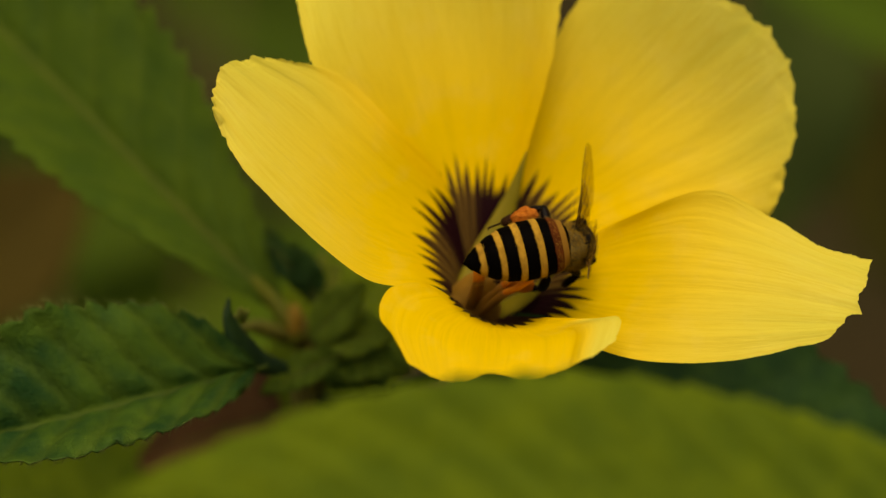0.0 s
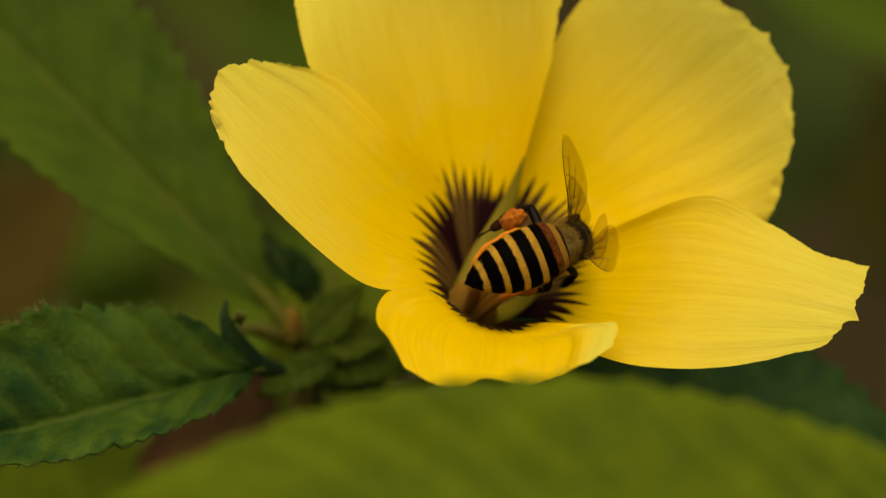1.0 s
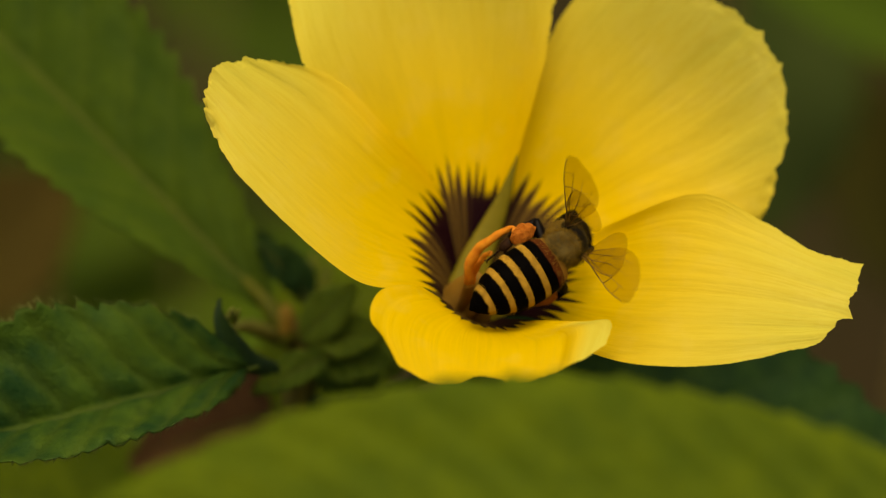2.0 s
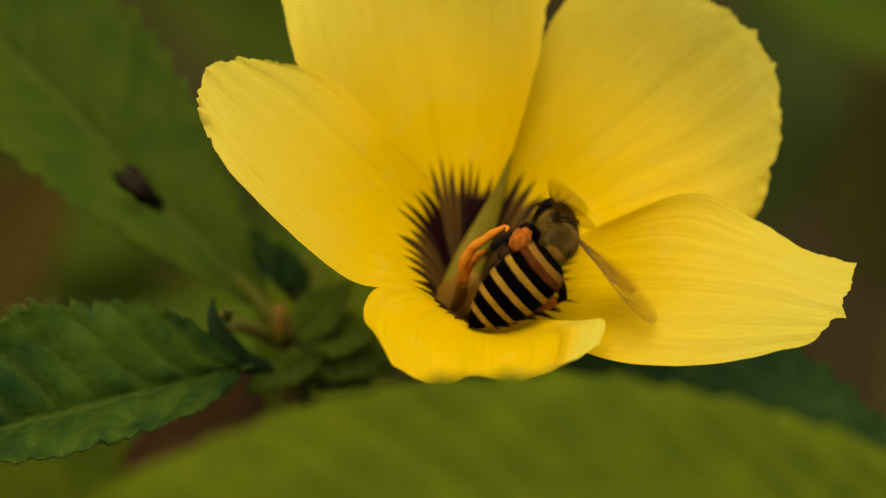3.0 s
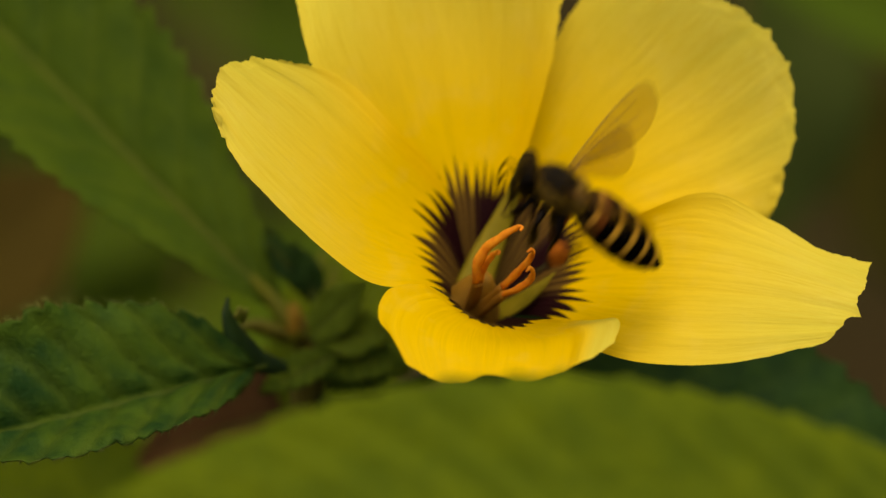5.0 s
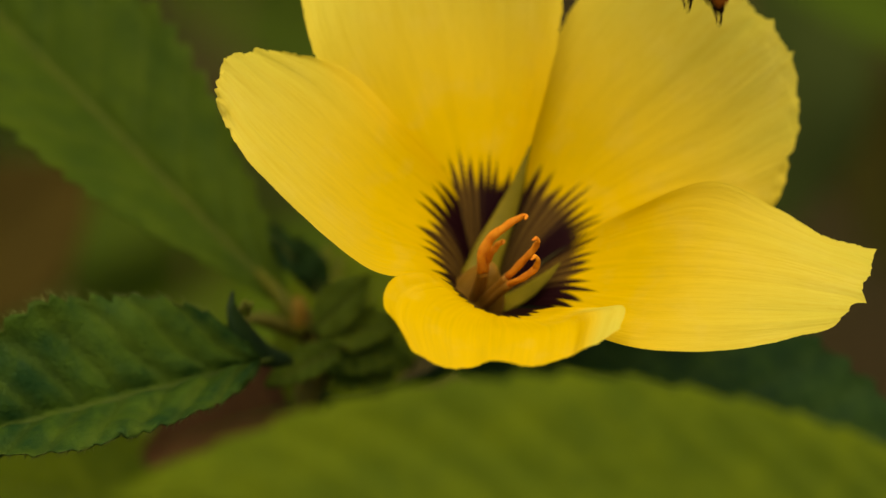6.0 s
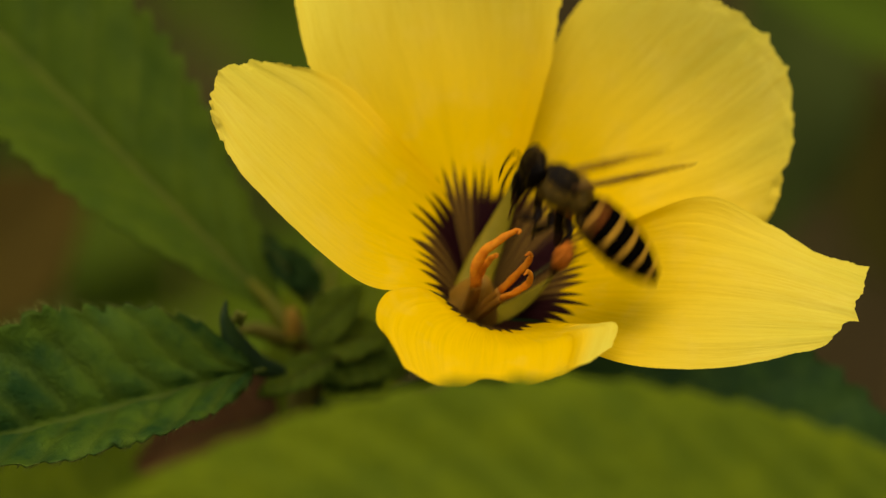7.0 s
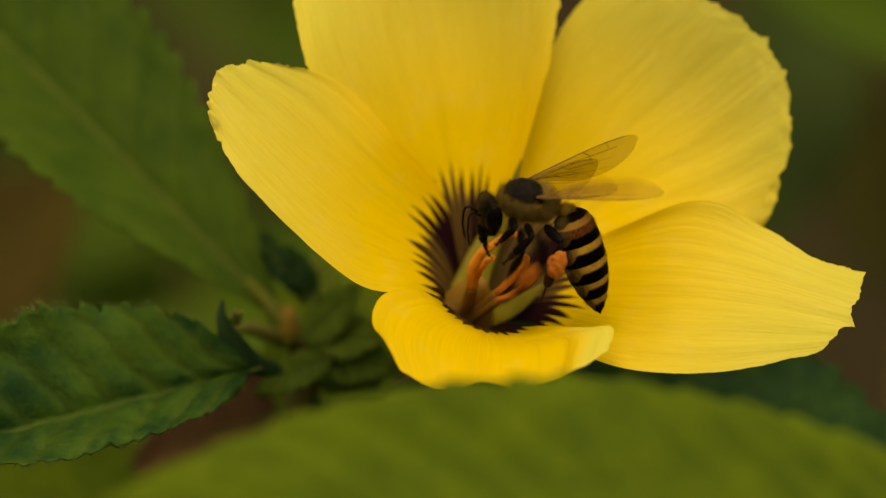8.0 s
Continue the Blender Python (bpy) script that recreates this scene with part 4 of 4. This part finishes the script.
def fly():
    root = new("fly")
    tagged(root, "small dark fly in flight", "fly")
    Shape().blob((0, 0, 0), (0.72, 0.95, 0.72), 12, 16).link("thorax", BLACK, root)
    Shape().blob((0, 1.2, -0.1), (0.62, 0.46, 0.55), 12, 16).link("head", BLACK, root)
    Shape().tube([(0, -0.6, 0), (0, -1.3, 0), (0, -2.0, -0.1), (0, -2.7, -0.2)], [0.4, 0.62, 0.48, 0.08], 12).link("abdomen", BLACK, root)
    for s in (-1, 1):
        w = new("wing")
        w.parent = root
        wing_shape("membrane", (V2((0, 0.05), (1.1, 0.2), (2.1, 0.15), (2.7, -0.2)), V2((0, -0.15), (1.1, -0.6), (2.1, -0.7), (2.7, -0.2))), [(V2((0, 0.04), (1.1, 0.18), (2.5, 0.0)), 0.04)], w, FLY_WING)
        w.matrix_basis = mm_pose(Matrix.Translation((s * 0.3, 0.1, 0.55)) @ Euler((0.1, -0.1 if s > 0 else 0.1, (-1.42 if s > 0 else math.pi + 1.42))).to_matrix().to_4x4())
        for y in (0.5, 0.0, -0.5):
            Shape().tube([(s * 0.3, y, -0.5), (s * 0.8, y, -0.8), (s * 0.9, y - 0.4, -1.5)], [0.09, 0.08, 0.04], 6).link("leg", LEG_SKIN, root)
    return root


small_fly = fly()


# ---- what moves ----
def basis(y, z):
    """A turn whose +y runs along y and whose +z leans to z, both in the layout."""
    y, z = Vector(y).normalized(), Vector(z)
    z = (z - y * z.dot(y)).normalized()
    return Matrix((y.cross(z), y, z)).transposed()


BEE_ROWS = {"body": [], "head": [], "abdomen": []}


def set_row(part, t, m):
    BEE_ROWS.setdefault(part, []).append((t, mm_pose(m)))


def spot(p, t):
    """A point of the layout from its place in the drifting field at t."""
    dx, dy = drift(t)
    return at(p[0] - dx, p[1] - dy, p[2])


def wing_pose(root, way, lead, hind):
    x = Vector(way).normalized()
    y = Vector(lead)
    y = (y - x * y.dot(x)).normalized()
    if hind:
        x = (x - y * 0.18).normalized()
        y = (y - x * y.dot(x)).normalized()
    return Matrix.Translation(root) @ Matrix((x, y, x.cross(y))).transposed().to_4x4()


def leg_pose(knee, hip, foot, back):
    """Thigh and shin with the knee at knee; back is the way from which the shin is seen broad."""
    out = []
    for way in (knee - hip, foot - knee):
        y = way.normalized()
        z = back - y * back.dot(y)
        z = z.normalized() if z.length > 0.05 else y.orthogonal().normalized()
        out.append(Matrix.Translation(knee) @ Matrix((y.cross(z), y, z)).transposed().to_4x4())
    return out


HIP = {1: Vector((0.5, 0.8, -1.0)), 2: Vector((0.6, -0.1, -1.15)), 3: Vector((0.65, -1.1, -1.05))}
REST = {1: (Vector((1.35, 1.3, -1.5)), Vector((1.0, 1.5, -3.2))), 2: (Vector((1.9, 0.2, -1.9)), Vector((1.7, -0.6, -3.6))), 3: (Vector((1.8, -1.5, -2.0)), Vector((1.5, -2.6, -4.2)))}


def bee_at(t, thorax, fwd, back, waist, tip, aback, head, face, crown, left, right, legs):
    """One moment of the bee, all places in the lens's field with heights, all ways in the layout.
    left and right: a wing's tip and the way of its leading edge. legs: the knee and foot of each leg that stands or is raised, with a mark if its inner side shows; the others hang."""
    m = Matrix.Translation(spot(thorax, t)) @ basis(fwd, back).to_4x4()
    inside = m.inverted()
    turn = basis(fwd, back).transposed()
    set_row("body", t, VIEW_MM @ m)
    a, b = spot(waist, t), spot(tip, t)
    set_row("abdomen", t, inside @ (Matrix.Translation(a) @ basis(a - b, aback).to_4x4()))
    set_row("head", t, inside @ (Matrix.Translation(spot(head, t)) @ basis(face, crown).to_4x4()))
    for k, (end, lead) in ((-1, left), (1, right)):
        for hind in (0, 1):
            root = Vector((k * 1.05, -0.3 - 0.28 * hind, 0.85 - 0.1 * hind))
            set_row(("wing", k, hind), t, wing_pose(root, inside @ spot(end, t) - root, turn @ Vector(lead), hind))
    for k in (-1, 1):
        for rank in (1, 2, 3):
            flip = Vector((k, 1, 1))
            hip, knee, foot = HIP[rank] * flip, REST[rank][0] * flip, REST[rank][1] * flip
            if (k, rank) in legs:
                knee, foot = (inside @ spot(p, t) for p in legs[k, rank][:2])
            up = turn @ Vector((0, 0, -1 if len(legs[k, rank]) > 2 else 1)) if (k, rank) in legs else Vector((k, 0, 0.4))
            for part, pose_of in zip(("femur", "tibia"), leg_pose(knee, hip, foot, up)):
                set_row((part, k, rank), t, pose_of)


def bee_flies(t, x, y, z, fwd, back, stroke, droop=0.2):
    """The bee on the wing; stroke: 1 with raised wings, 0 with wings down."""
    m = Matrix.Translation(spot((x, y, z), t)) @ basis(fwd, back).to_4x4()
    set_row("body", t, VIEW_MM @ m)
    set_row("abdomen", t, Matrix.Translation((0, -2.1, -0.25)) @ Euler((droop, 0, 0)).to_matrix().to_4x4())
    set_row("head", t, Matrix.Translation((0, 2.0, -0.45)) @ Euler((-0.3, 0, 0)).to_matrix().to_4x4())
    for k in (-1, 1):
        for hind in (0, 1):
            root = Vector((k * 1.05, -0.3 - 0.28 * hind, 0.85 - 0.1 * hind))
            way = (k * 0.75, -0.35, 0.65) if stroke else (k * 0.95, -0.25, -0.1)
            set_row(("wing", k, hind), t, wing_pose(root, way, (0, 1, 0.3), hind))
        for rank in (1, 2, 3):
            flip = Vector((k, 1, 1))
            for part, pose_of in zip(("femur", "tibia"), leg_pose(REST[rank][0] * flip, HIP[rank] * flip, REST[rank][1] * flip, Vector((k, 0, 0.4)))):
                set_row((part, k, rank), t, pose_of)


L1, L2, L3, R1, R2, R3 = (-1, 1), (-1, 2), (-1, 3), (1, 1), (1, 2), (1, 3)


def bee_moments():
    # probing the base of the petals, head down
    bee_at(0.0, (1016, 436, 1), (0.36, 0.10, -0.93), (0.80, 0.26, 0.53), (1008, 428, 2.2), (820, 467, 3.6), (0.22, 0.22, 0.93), (1020, 432, -2.0), (0.4, 0.1, -0.9), (0.8, 0.2, 0.5),
           ((1042, 256, 7.5), (-0.15, 0.0, -1.0)), ((1044, 482, 9), (-0.1, -0.5, -0.8)), {L3: ((962, 366, 0.5), (895, 392, 0)), R3: ((958, 512, -2.5), (885, 500, -3)), R2: ((1025, 486, -1), (985, 512, -3))})
    bee_at(0.5, (1000, 424, 1), (0.40, 0.12, -0.91), (0.78, 0.26, 0.55), (982, 412, 2), (800, 462, 4.4), (0.22, 0.22, 0.93), (1010, 424, -2.0), (0.4, 0.1, -0.9), (0.8, 0.2, 0.5),
           ((986, 234, 6.5), (-0.15, 0.0, -1.0)), ((1034, 470, 9), (-0.1, -0.5, -0.8)), {L3: ((927, 362, 0.5), (865, 398, 0)), R3: ((958, 502, -2), (862, 498, -2.6)), R2: ((1018, 474, -1), (980, 500, -3))})
    bee_at(1.0, (1008, 428, 1), (0.38, 0.18, -0.91), (0.78, 0.32, 0.54), (1000, 430, 2.2), (819, 504, 3.8), (0.22, 0.22, 0.93), (1014, 424, -2.0), (0.4, 0.2, -0.9), (0.8, 0.3, 0.5),
           ((1002, 250, 7), (-0.32, 0.0, -0.95)), ((1076, 464, 7.5), (-0.15, -0.95, 0.05)), {L3: ((938, 364, 0.5), (872, 404, 0)), R3: ((966, 514, -2.5), (890, 510, -3.2)), R2: ((1020, 486, -1), (985, 515, -3))})
    bee_at(1.5, (1006, 434, 1), (0.36, 0.22, -0.90), (0.78, 0.36, 0.51), (994, 452, 2), (842, 530, 5), (0.25, 0.25, 0.92), (1012, 428, -2.0), (0.4, 0.2, -0.9), (0.8, 0.3, 0.5),
           ((1017, 290, 8), (-0.45, 0.0, -0.9)), ((1098, 514, 8.5), (-0.4, -0.75, -0.1)), {L3: ((951, 384, 1), (888, 436, 1.5)), R3: ((998, 516, -2), (915, 540, -2.6)), R2: ((1022, 490, -1), (985, 520, -3))})
    bee_at(2.2, (1002, 428, 1.5), (0.28, 0.30, -0.91), (0.78, 0.38, 0.50), (990, 450, 2), (845, 545, 3.6), (0.32, 0.2, 0.92), (1008, 412, -1.5), (0.3, 0.3, -0.9), (0.8, 0.35, 0.5),
           ((1008, 292, 8), (-0.5, 0.0, -0.85)), ((1112, 522, 8), (-0.4, -0.75, -0.1)), {L3: ((946, 388, 1.5), (886, 440, 2)), R3: ((998, 516, -2), (915, 540, -2.6))})
    bee_at(2.8, (995, 426, 2), (0.15, 0.40, -0.90), (0.78, 0.44, 0.44), (986, 450, 3), (840, 566, 3), (0.38, 0.25, 0.88), (998, 402, -1.5), (0.2, 0.4, -0.9), (0.8, 0.4, 0.4),
           ((1005, 300, 8.5), (-0.5, 0.1, -0.85)), ((1110, 535, 7), (-0.4, -0.7, 0.1)), {L3: ((940, 394, 2), (895, 445, 3)), R3: ((998, 520, -1), (915, 545, -1))})
    bee_at(3.0, (988, 412, 1), (-0.05, 0.46, -0.88), (0.76, 0.50, 0.42), (980, 454, 4), (836, 574, 3), (0.42, 0.3, 0.86), (980, 390, -1.5), (-0.2, 0.6, -0.8), (0.75, 0.5, 0.4),
           ((985, 325, 9), (-0.5, 0.1, -0.85)), ((1142, 566, 5), (-0.2, -0.3, 0.9)), {L3: ((938, 398, 3), (892, 448, 4)), L2: ((905, 412, 3), (850, 458, 3)), R3: ((998, 530, -1), (915, 550, -1))})
    # climbs out and turns on the rim of the throat
    bee_at(3.2, (955, 372, 5), (-0.55, 0.70, 0.10), (0.52, 0.36, 0.78), (990, 420, 4), (908, 600, 3), (0.68, 0.2, 0.70), (920, 336, 4.4), (-0.58, 0.58, -0.57), (-0.1, 0.62, 0.78),
           ((1155, 512, 4), (0.3, 0.4, 0.85)), ((1168, 518, 3), (0.1, 0.4, 0.9)), {L1: ((884, 402, 6), (862, 372, 5)), L2: ((898, 404, 6.5), (880, 452, 6)), L3: ((922, 430, 6), (886, 492, 6))})
    bee_at(3.5, (950, 368, 5), (-0.62, 0.66, 0.12), (0.50, 0.42, 0.76), (984, 426, 4), (932, 612, 3.4), (0.74, 0.15, 0.65), (913, 336, 4.4), (-0.58, 0.58, -0.57), (-0.1, 0.62, 0.78),
           ((1164, 448, 3), (0.05, 0.35, 0.93)), ((1174, 446, 3), (0.02, 0.30, 0.95)), {L1: ((893, 394, 6), (862, 370, 5)), L2: ((900, 404, 6.5), (880, 452, 6)), L3: ((924, 444, 6), (880, 494, 6)), R1: ((872, 326, 4), (858, 350, 2))})
    bee_at(3.8, (950, 368, 5), (-0.82, 0.34, 0.25), (0.34, 0.72, 0.60), (1012, 410, 4), (1016, 606, 3), (0.90, 0.1, 0.4), (894, 354, 5.2), (-0.9, 0.3, 0.1), (0.2, 0.6, 0.75),
           ((1140, 420, 6), (-0.1, -0.2, 0.95)), ((1182, 360, 1), (0.0, 0.75, 0.65)), {L1: ((925, 430, 6.5), (888, 415, 5)), L2: ((920, 450, 6.5), (860, 462, 5)), L3: ((955, 470, 6.5), (895, 498, 6))})
    bee_at(4.0, (952, 368, 5), (-0.90, 0.12, 0.28), (0.18, 0.80, 0.56), (1032, 400, 4), (1062, 602, 3), (0.93, 0.1, 0.36), (884, 370, 5.2), (-0.99, -0.05, 0.08), (0.02, 0.92, 0.38),
           ((1130, 430, 10), (-0.3, -0.5, 0.75)), ((1180, 312, 1), (-0.1, 0.75, 0.65)), {L1: ((940, 442, 7), (900, 440, 6)), L2: ((930, 474, 7), (848, 468, 5)), L3: ((976, 488, 6.5), (905, 502, 6)), R3: ((990, 462, 3), (960, 502, 2))})
    bee_at(4.3, (938, 394, 5), (-0.93, 0.06, 0.30), (0.12, 0.66, 0.74), (1010, 414, 4), (1084, 568, 0.6), (0.72, 0.40, 0.57), (870, 398, 5), (-0.99, -0.03, 0.08), (0.05, 0.7, 0.7),
           ((1112, 496, 7), (-0.35, -0.7, 0.6)), ((1160, 308, 1), (-0.25, 0.8, 0.55)), {L1: ((912, 456, 7), (880, 462, 6)), L2: ((936, 484, 7), (880, 496, 6)), L3: ((986, 500, 6), (935, 506, 6))})
    bee_at(4.5, (924, 424, 5), (-0.94, 0.00, 0.30), (0.14, 0.48, 0.86), (994, 430, 4), (1108, 538, 1.2), (0.42, 0.50, 0.74), (857, 430, 5), (-0.99, 0.0, 0.08), (0.03, 0.45, 0.88),
           ((1084, 572, 5), (-0.4, -0.6, 0.55)), ((1140, 303, 3), (-0.35, 0.8, 0.45)), {L1: ((893, 470, 7), (860, 490, 6)), L2: ((946, 496, 7), (900, 518, 6)), L3: ((996, 512, 6), (942, 506, 6.5))})
    bee_at(4.7, (912, 432, 5), (-0.94, -0.08, 0.26), (0.16, 0.36, 0.92), (980, 436, 4.5), (1098, 550, 2), (0.38, 0.42, 0.82), (848, 436, 5), (-0.97, -0.1, 0.2), (0.15, 0.4, 0.9),
           ((1076, 578, 4), (-0.4, -0.6, 0.55)), ((1062, 330, 5), (-0.5, 0.7, 0.4)), {L1: ((880, 476, 6.5), (850, 492, 5)), L2: ((935, 500, 6.5), (890, 520, 5)), L3: ((985, 515, 5.5), (935, 515, 5))})
    # off and hovering above the flower
    bee_flies(5.0, 985, 330, 9, (-0.80, 0.42, 0.30), (0.32, 0.70, 0.62), 1)
    bee_flies(5.2, 1080, 170, 10, (-0.86, 0.32, 0.28), (0.26, 0.82, 0.50), 0)
    bee_flies(5.5, 1200, -60, 8, (-0.95, 0.12, 0.20), (0.12, 0.92, 0.35), 1, -0.1)
    bee_flies(5.8, 1218, -98, 6, (-0.96, 0.00, 0.20), (0.02, 0.94, 0.35), 0, -0.2)
    bee_flies(5.9, 1214, -88, 6, (-0.96, 0.00, 0.20), (0.02, 0.94, 0.35), 1, -0.2)
    bee_flies(6.0, 1204, -112, 6, (-0.96, 0.00, 0.20), (0.02, 0.94, 0.35), 0, -0.2)
    bee_flies(6.1, 1240, -170, 5, (-0.96, 0.00, 0.20), (0.02, 0.94, 0.35), 1, -0.2)
    bee_flies(6.2, 1272, -136, 4, (-0.96, 0.00, 0.20), (0.02, 0.94, 0.35), 0, -0.2)
    bee_flies(6.3, 1345, -95, 3, (-0.96, 0.00, 0.20), (0.02, 0.94, 0.35), 1, -0.2)
    bee_flies(6.4, 1372, -106, 3, (-0.96, 0.00, 0.20), (0.02, 0.94, 0.35), 0, -0.2)
    bee_flies(6.5, 1210, -132, 4, (-0.97, -0.05, 0.20), (0.00, 0.94, 0.35), 1, -0.2)
    bee_flies(6.6, 1262, -14, 6, (-0.97, -0.12, 0.20), (-0.05, 0.94, 0.35), 0, -0.3)
    bee_flies(6.7, 1300, 84, 8, (-0.97, -0.05, 0.20), (-0.02, 0.94, 0.35), 1, 0.0)
    bee_flies(6.8, 1190, 158, 9, (-0.97, -0.05, 0.20), (-0.05, 0.94, 0.35), 0, 0.0)
    bee_flies(6.9, 1062, 245, 8, (-0.90, 0.20, 0.25), (0.20, 0.85, 0.45), 1, 0.1)
    # lands again and settles
    bee_at(7.0, (990, 328, 6), (-0.84, 0.40, 0.30), (0.42, 0.74, 0.52), (1030, 366, 5.5), (1146, 482, 4), (0.62, 0.66, 0.42), (942, 300, 6), (-0.88, 0.3, 0.35), (0.35, 0.8, 0.5),
           ((1170, 300, 8), (0.0, 0.1, 0.95)), ((1165, 268, 2), (0.0, 0.1, 0.95)), {L1: ((950, 390, 8), (915, 380, 7)), L2: ((975, 400, 8), (925, 415, 6)), L3: ((1008, 415, 8), (978, 482, 7))})
    bee_at(7.2, (966, 372, 5), (-0.90, 0.14, 0.30), (0.18, 0.80, 0.56), (1040, 404, 4.5), (1128, 576, 2.5), (0.80, 0.40, 0.44), (901, 370, 5), (-0.98, -0.05, 0.1), (0.03, 0.92, 0.38),
           ((1195, 322, 5), (-0.1, 0.55, 0.8)), ((1204, 302, 1), (-0.1, 0.6, 0.8)), {L1: ((912, 438, 7), (892, 462, 6)), L2: ((948, 442, 7), (903, 482, 6)), L3: ((990, 452, 7), (950, 520, 6))})
    bee_at(7.5, (966, 358, 5), (-0.90, 0.10, 0.32), (0.16, 0.84, 0.50), (1049, 396, 4), (1058, 606, 3), (0.93, 0.05, 0.36), (901, 362, 5), (-0.99, -0.04, 0.08), (0.02, 0.92, 0.38),
           ((1072, 340, 14), (-0.9, 0.15, 0.3)), ((1202, 290, 3), (-0.1, 0.15, 0.95)), {L1: ((942, 404, 7), (905, 420, 6)), L2: ((952, 424, 7), (946, 478, 6)), L3: ((1000, 420, 6.5), (980, 488, 6)), R1: ((888, 404, 4), (876, 372, 3)), R3: ((1082, 336, 2), (1106, 454, 3), 1)})
    bee_at(7.7, (952, 352, 5), (-0.90, 0.12, 0.30), (0.15, 0.84, 0.50), (1036, 384, 4), (1066, 592, 3), (0.93, 0.12, 0.36), (888, 364, 5), (-0.98, -0.06, 0.12), (0.03, 0.92, 0.38),
           ((1120, 400, 7), (0.2, 0.5, -0.8)), ((1174, 246, 2), (-0.2, 0.4, 0.9)), {L1: ((930, 404, 7), (895, 425, 6)), L2: ((948, 424, 7), (915, 480, 6)), L3: ((998, 425, 6.5), (975, 495, 6)), R3: ((1084, 340, 2), (1102, 440, 3), 1)})
    bee_at(8.0, (928, 352, 5), (-0.88, 0.10, 0.30), (0.12, 0.84, 0.52), (1006, 374, 4.5), (1064, 560, 2.5), (0.94, 0.28, 0.2), (866, 380, 5), (-0.96, -0.1, 0.22), (0.05, 0.92, 0.38),
           ((1128, 346, 7), (-0.1, -0.45, 0.88)), ((1130, 240, 2), (-0.3, 0.5, 0.8)), {L1: ((912, 404, 7), (878, 434, 6)), L2: ((942, 420, 7), (868, 488, 5.5)), L3: ((994, 430, 6.5), (968, 505, 6)), R3: ((962, 462, 4), (928, 502, 3)), R2: ((925, 448, 5), (905, 480, 4))})


# the flower nods on its stalk: seconds; dip on its one side and on the other (1/27 mm); pitch in degrees
NOD = [(0.0, 0, 0, 0), (0.5, 1, 4, 0), (1.0, 2, 7, 0), (1.5, 1, 7, 0), (3.0, 2, 7, 0), (3.5, 2, 7, 0), (4.0, 2, 7, 0), (4.5, 3, 9, 0), (4.9, 3, 8, 0.1), (5.3, 0, -3, -1.1), (6.0, -1, -5, -1.3),
       (6.5, -2, -1, -1.3), (6.6, -3, 6, -1.1), (6.7, 0, 14, -0.9), (6.8, 0, 16, -0.5), (6.9, 0, 9, -0.3), (7.0, 1, 7, 0), (7.2, 5, 16, 0), (7.5, 2, 14, 0), (8.0, 3, 18, 0.2)]


def motions():
    bee_moments()
    walk(honey_bee, BEE_ROWS["body"])
    walk(bee_head, BEE_ROWS["head"])
    walk(bee_abdomen, BEE_ROWS["abdomen"])
    for (k, hind), ob in bee_wings.items():
        walk(ob, BEE_ROWS["wing", k, hind])
    for (k, rank), (thigh, shin) in bee_legs.items():
        walk(thigh, BEE_ROWS["femur", k, rank])
        walk(shin, BEE_ROWS["tibia", k, rank])
    rows = []
    for t, a, b, pitch in NOD:
        roll = -math.degrees(math.atan2((b - a) / PER_MM, 43))
        dip = (a + b) / 2 / PER_MM
        pivot = at(900, 440, 0) - FLOWER_BASE
        m = Matrix.Translation(FLOWER_BASE + Vector((0, -dip, 0)) + pivot) @ Euler((radians(pitch), 0, radians(roll))).to_matrix().to_4x4() @ Matrix.Translation(-pivot)
        rows.append((t, mm_pose(VIEW_MM @ m)))
    walk(blossom, rows)
    start = near_leaf.matrix_world.copy()
    sway = [(0.0, 0, 0), (1.5, -5, 4), (3.0, -3, 2), (3.5, -8, 4), (4.5, -14, 3), (6.0, -12, 16), (6.5, -17, 18), (7.0, -4, 3), (8.0, 0, 4)]
    k = (1 - 44 / FAR) / PER_MM / 1000
    walk(near_leaf, [(t, Matrix.Translation(VIEW.to_3x3() @ Vector((x * k, -y * k, 0))) @ start) for t, x, y in sway])
    path = []
    for t, x, y in ((0.0, 2120, 1560), (2.8, 368, 404), (3.0, 256, 344), (3.2, 112, 236), (3.5, -100, 90), (8.0, -3300, -1900)):
        dx, dy = drift(t)
        m = Matrix.Translation(at(x - dx, y - dy, -14)) @ basis((0.8, -0.55, 0.1), (0.3, 0.5, 0.8)).to_4x4()
        path.append((t, mm_pose(VIEW_MM @ m)))
    walk(small_fly, path)


motions()
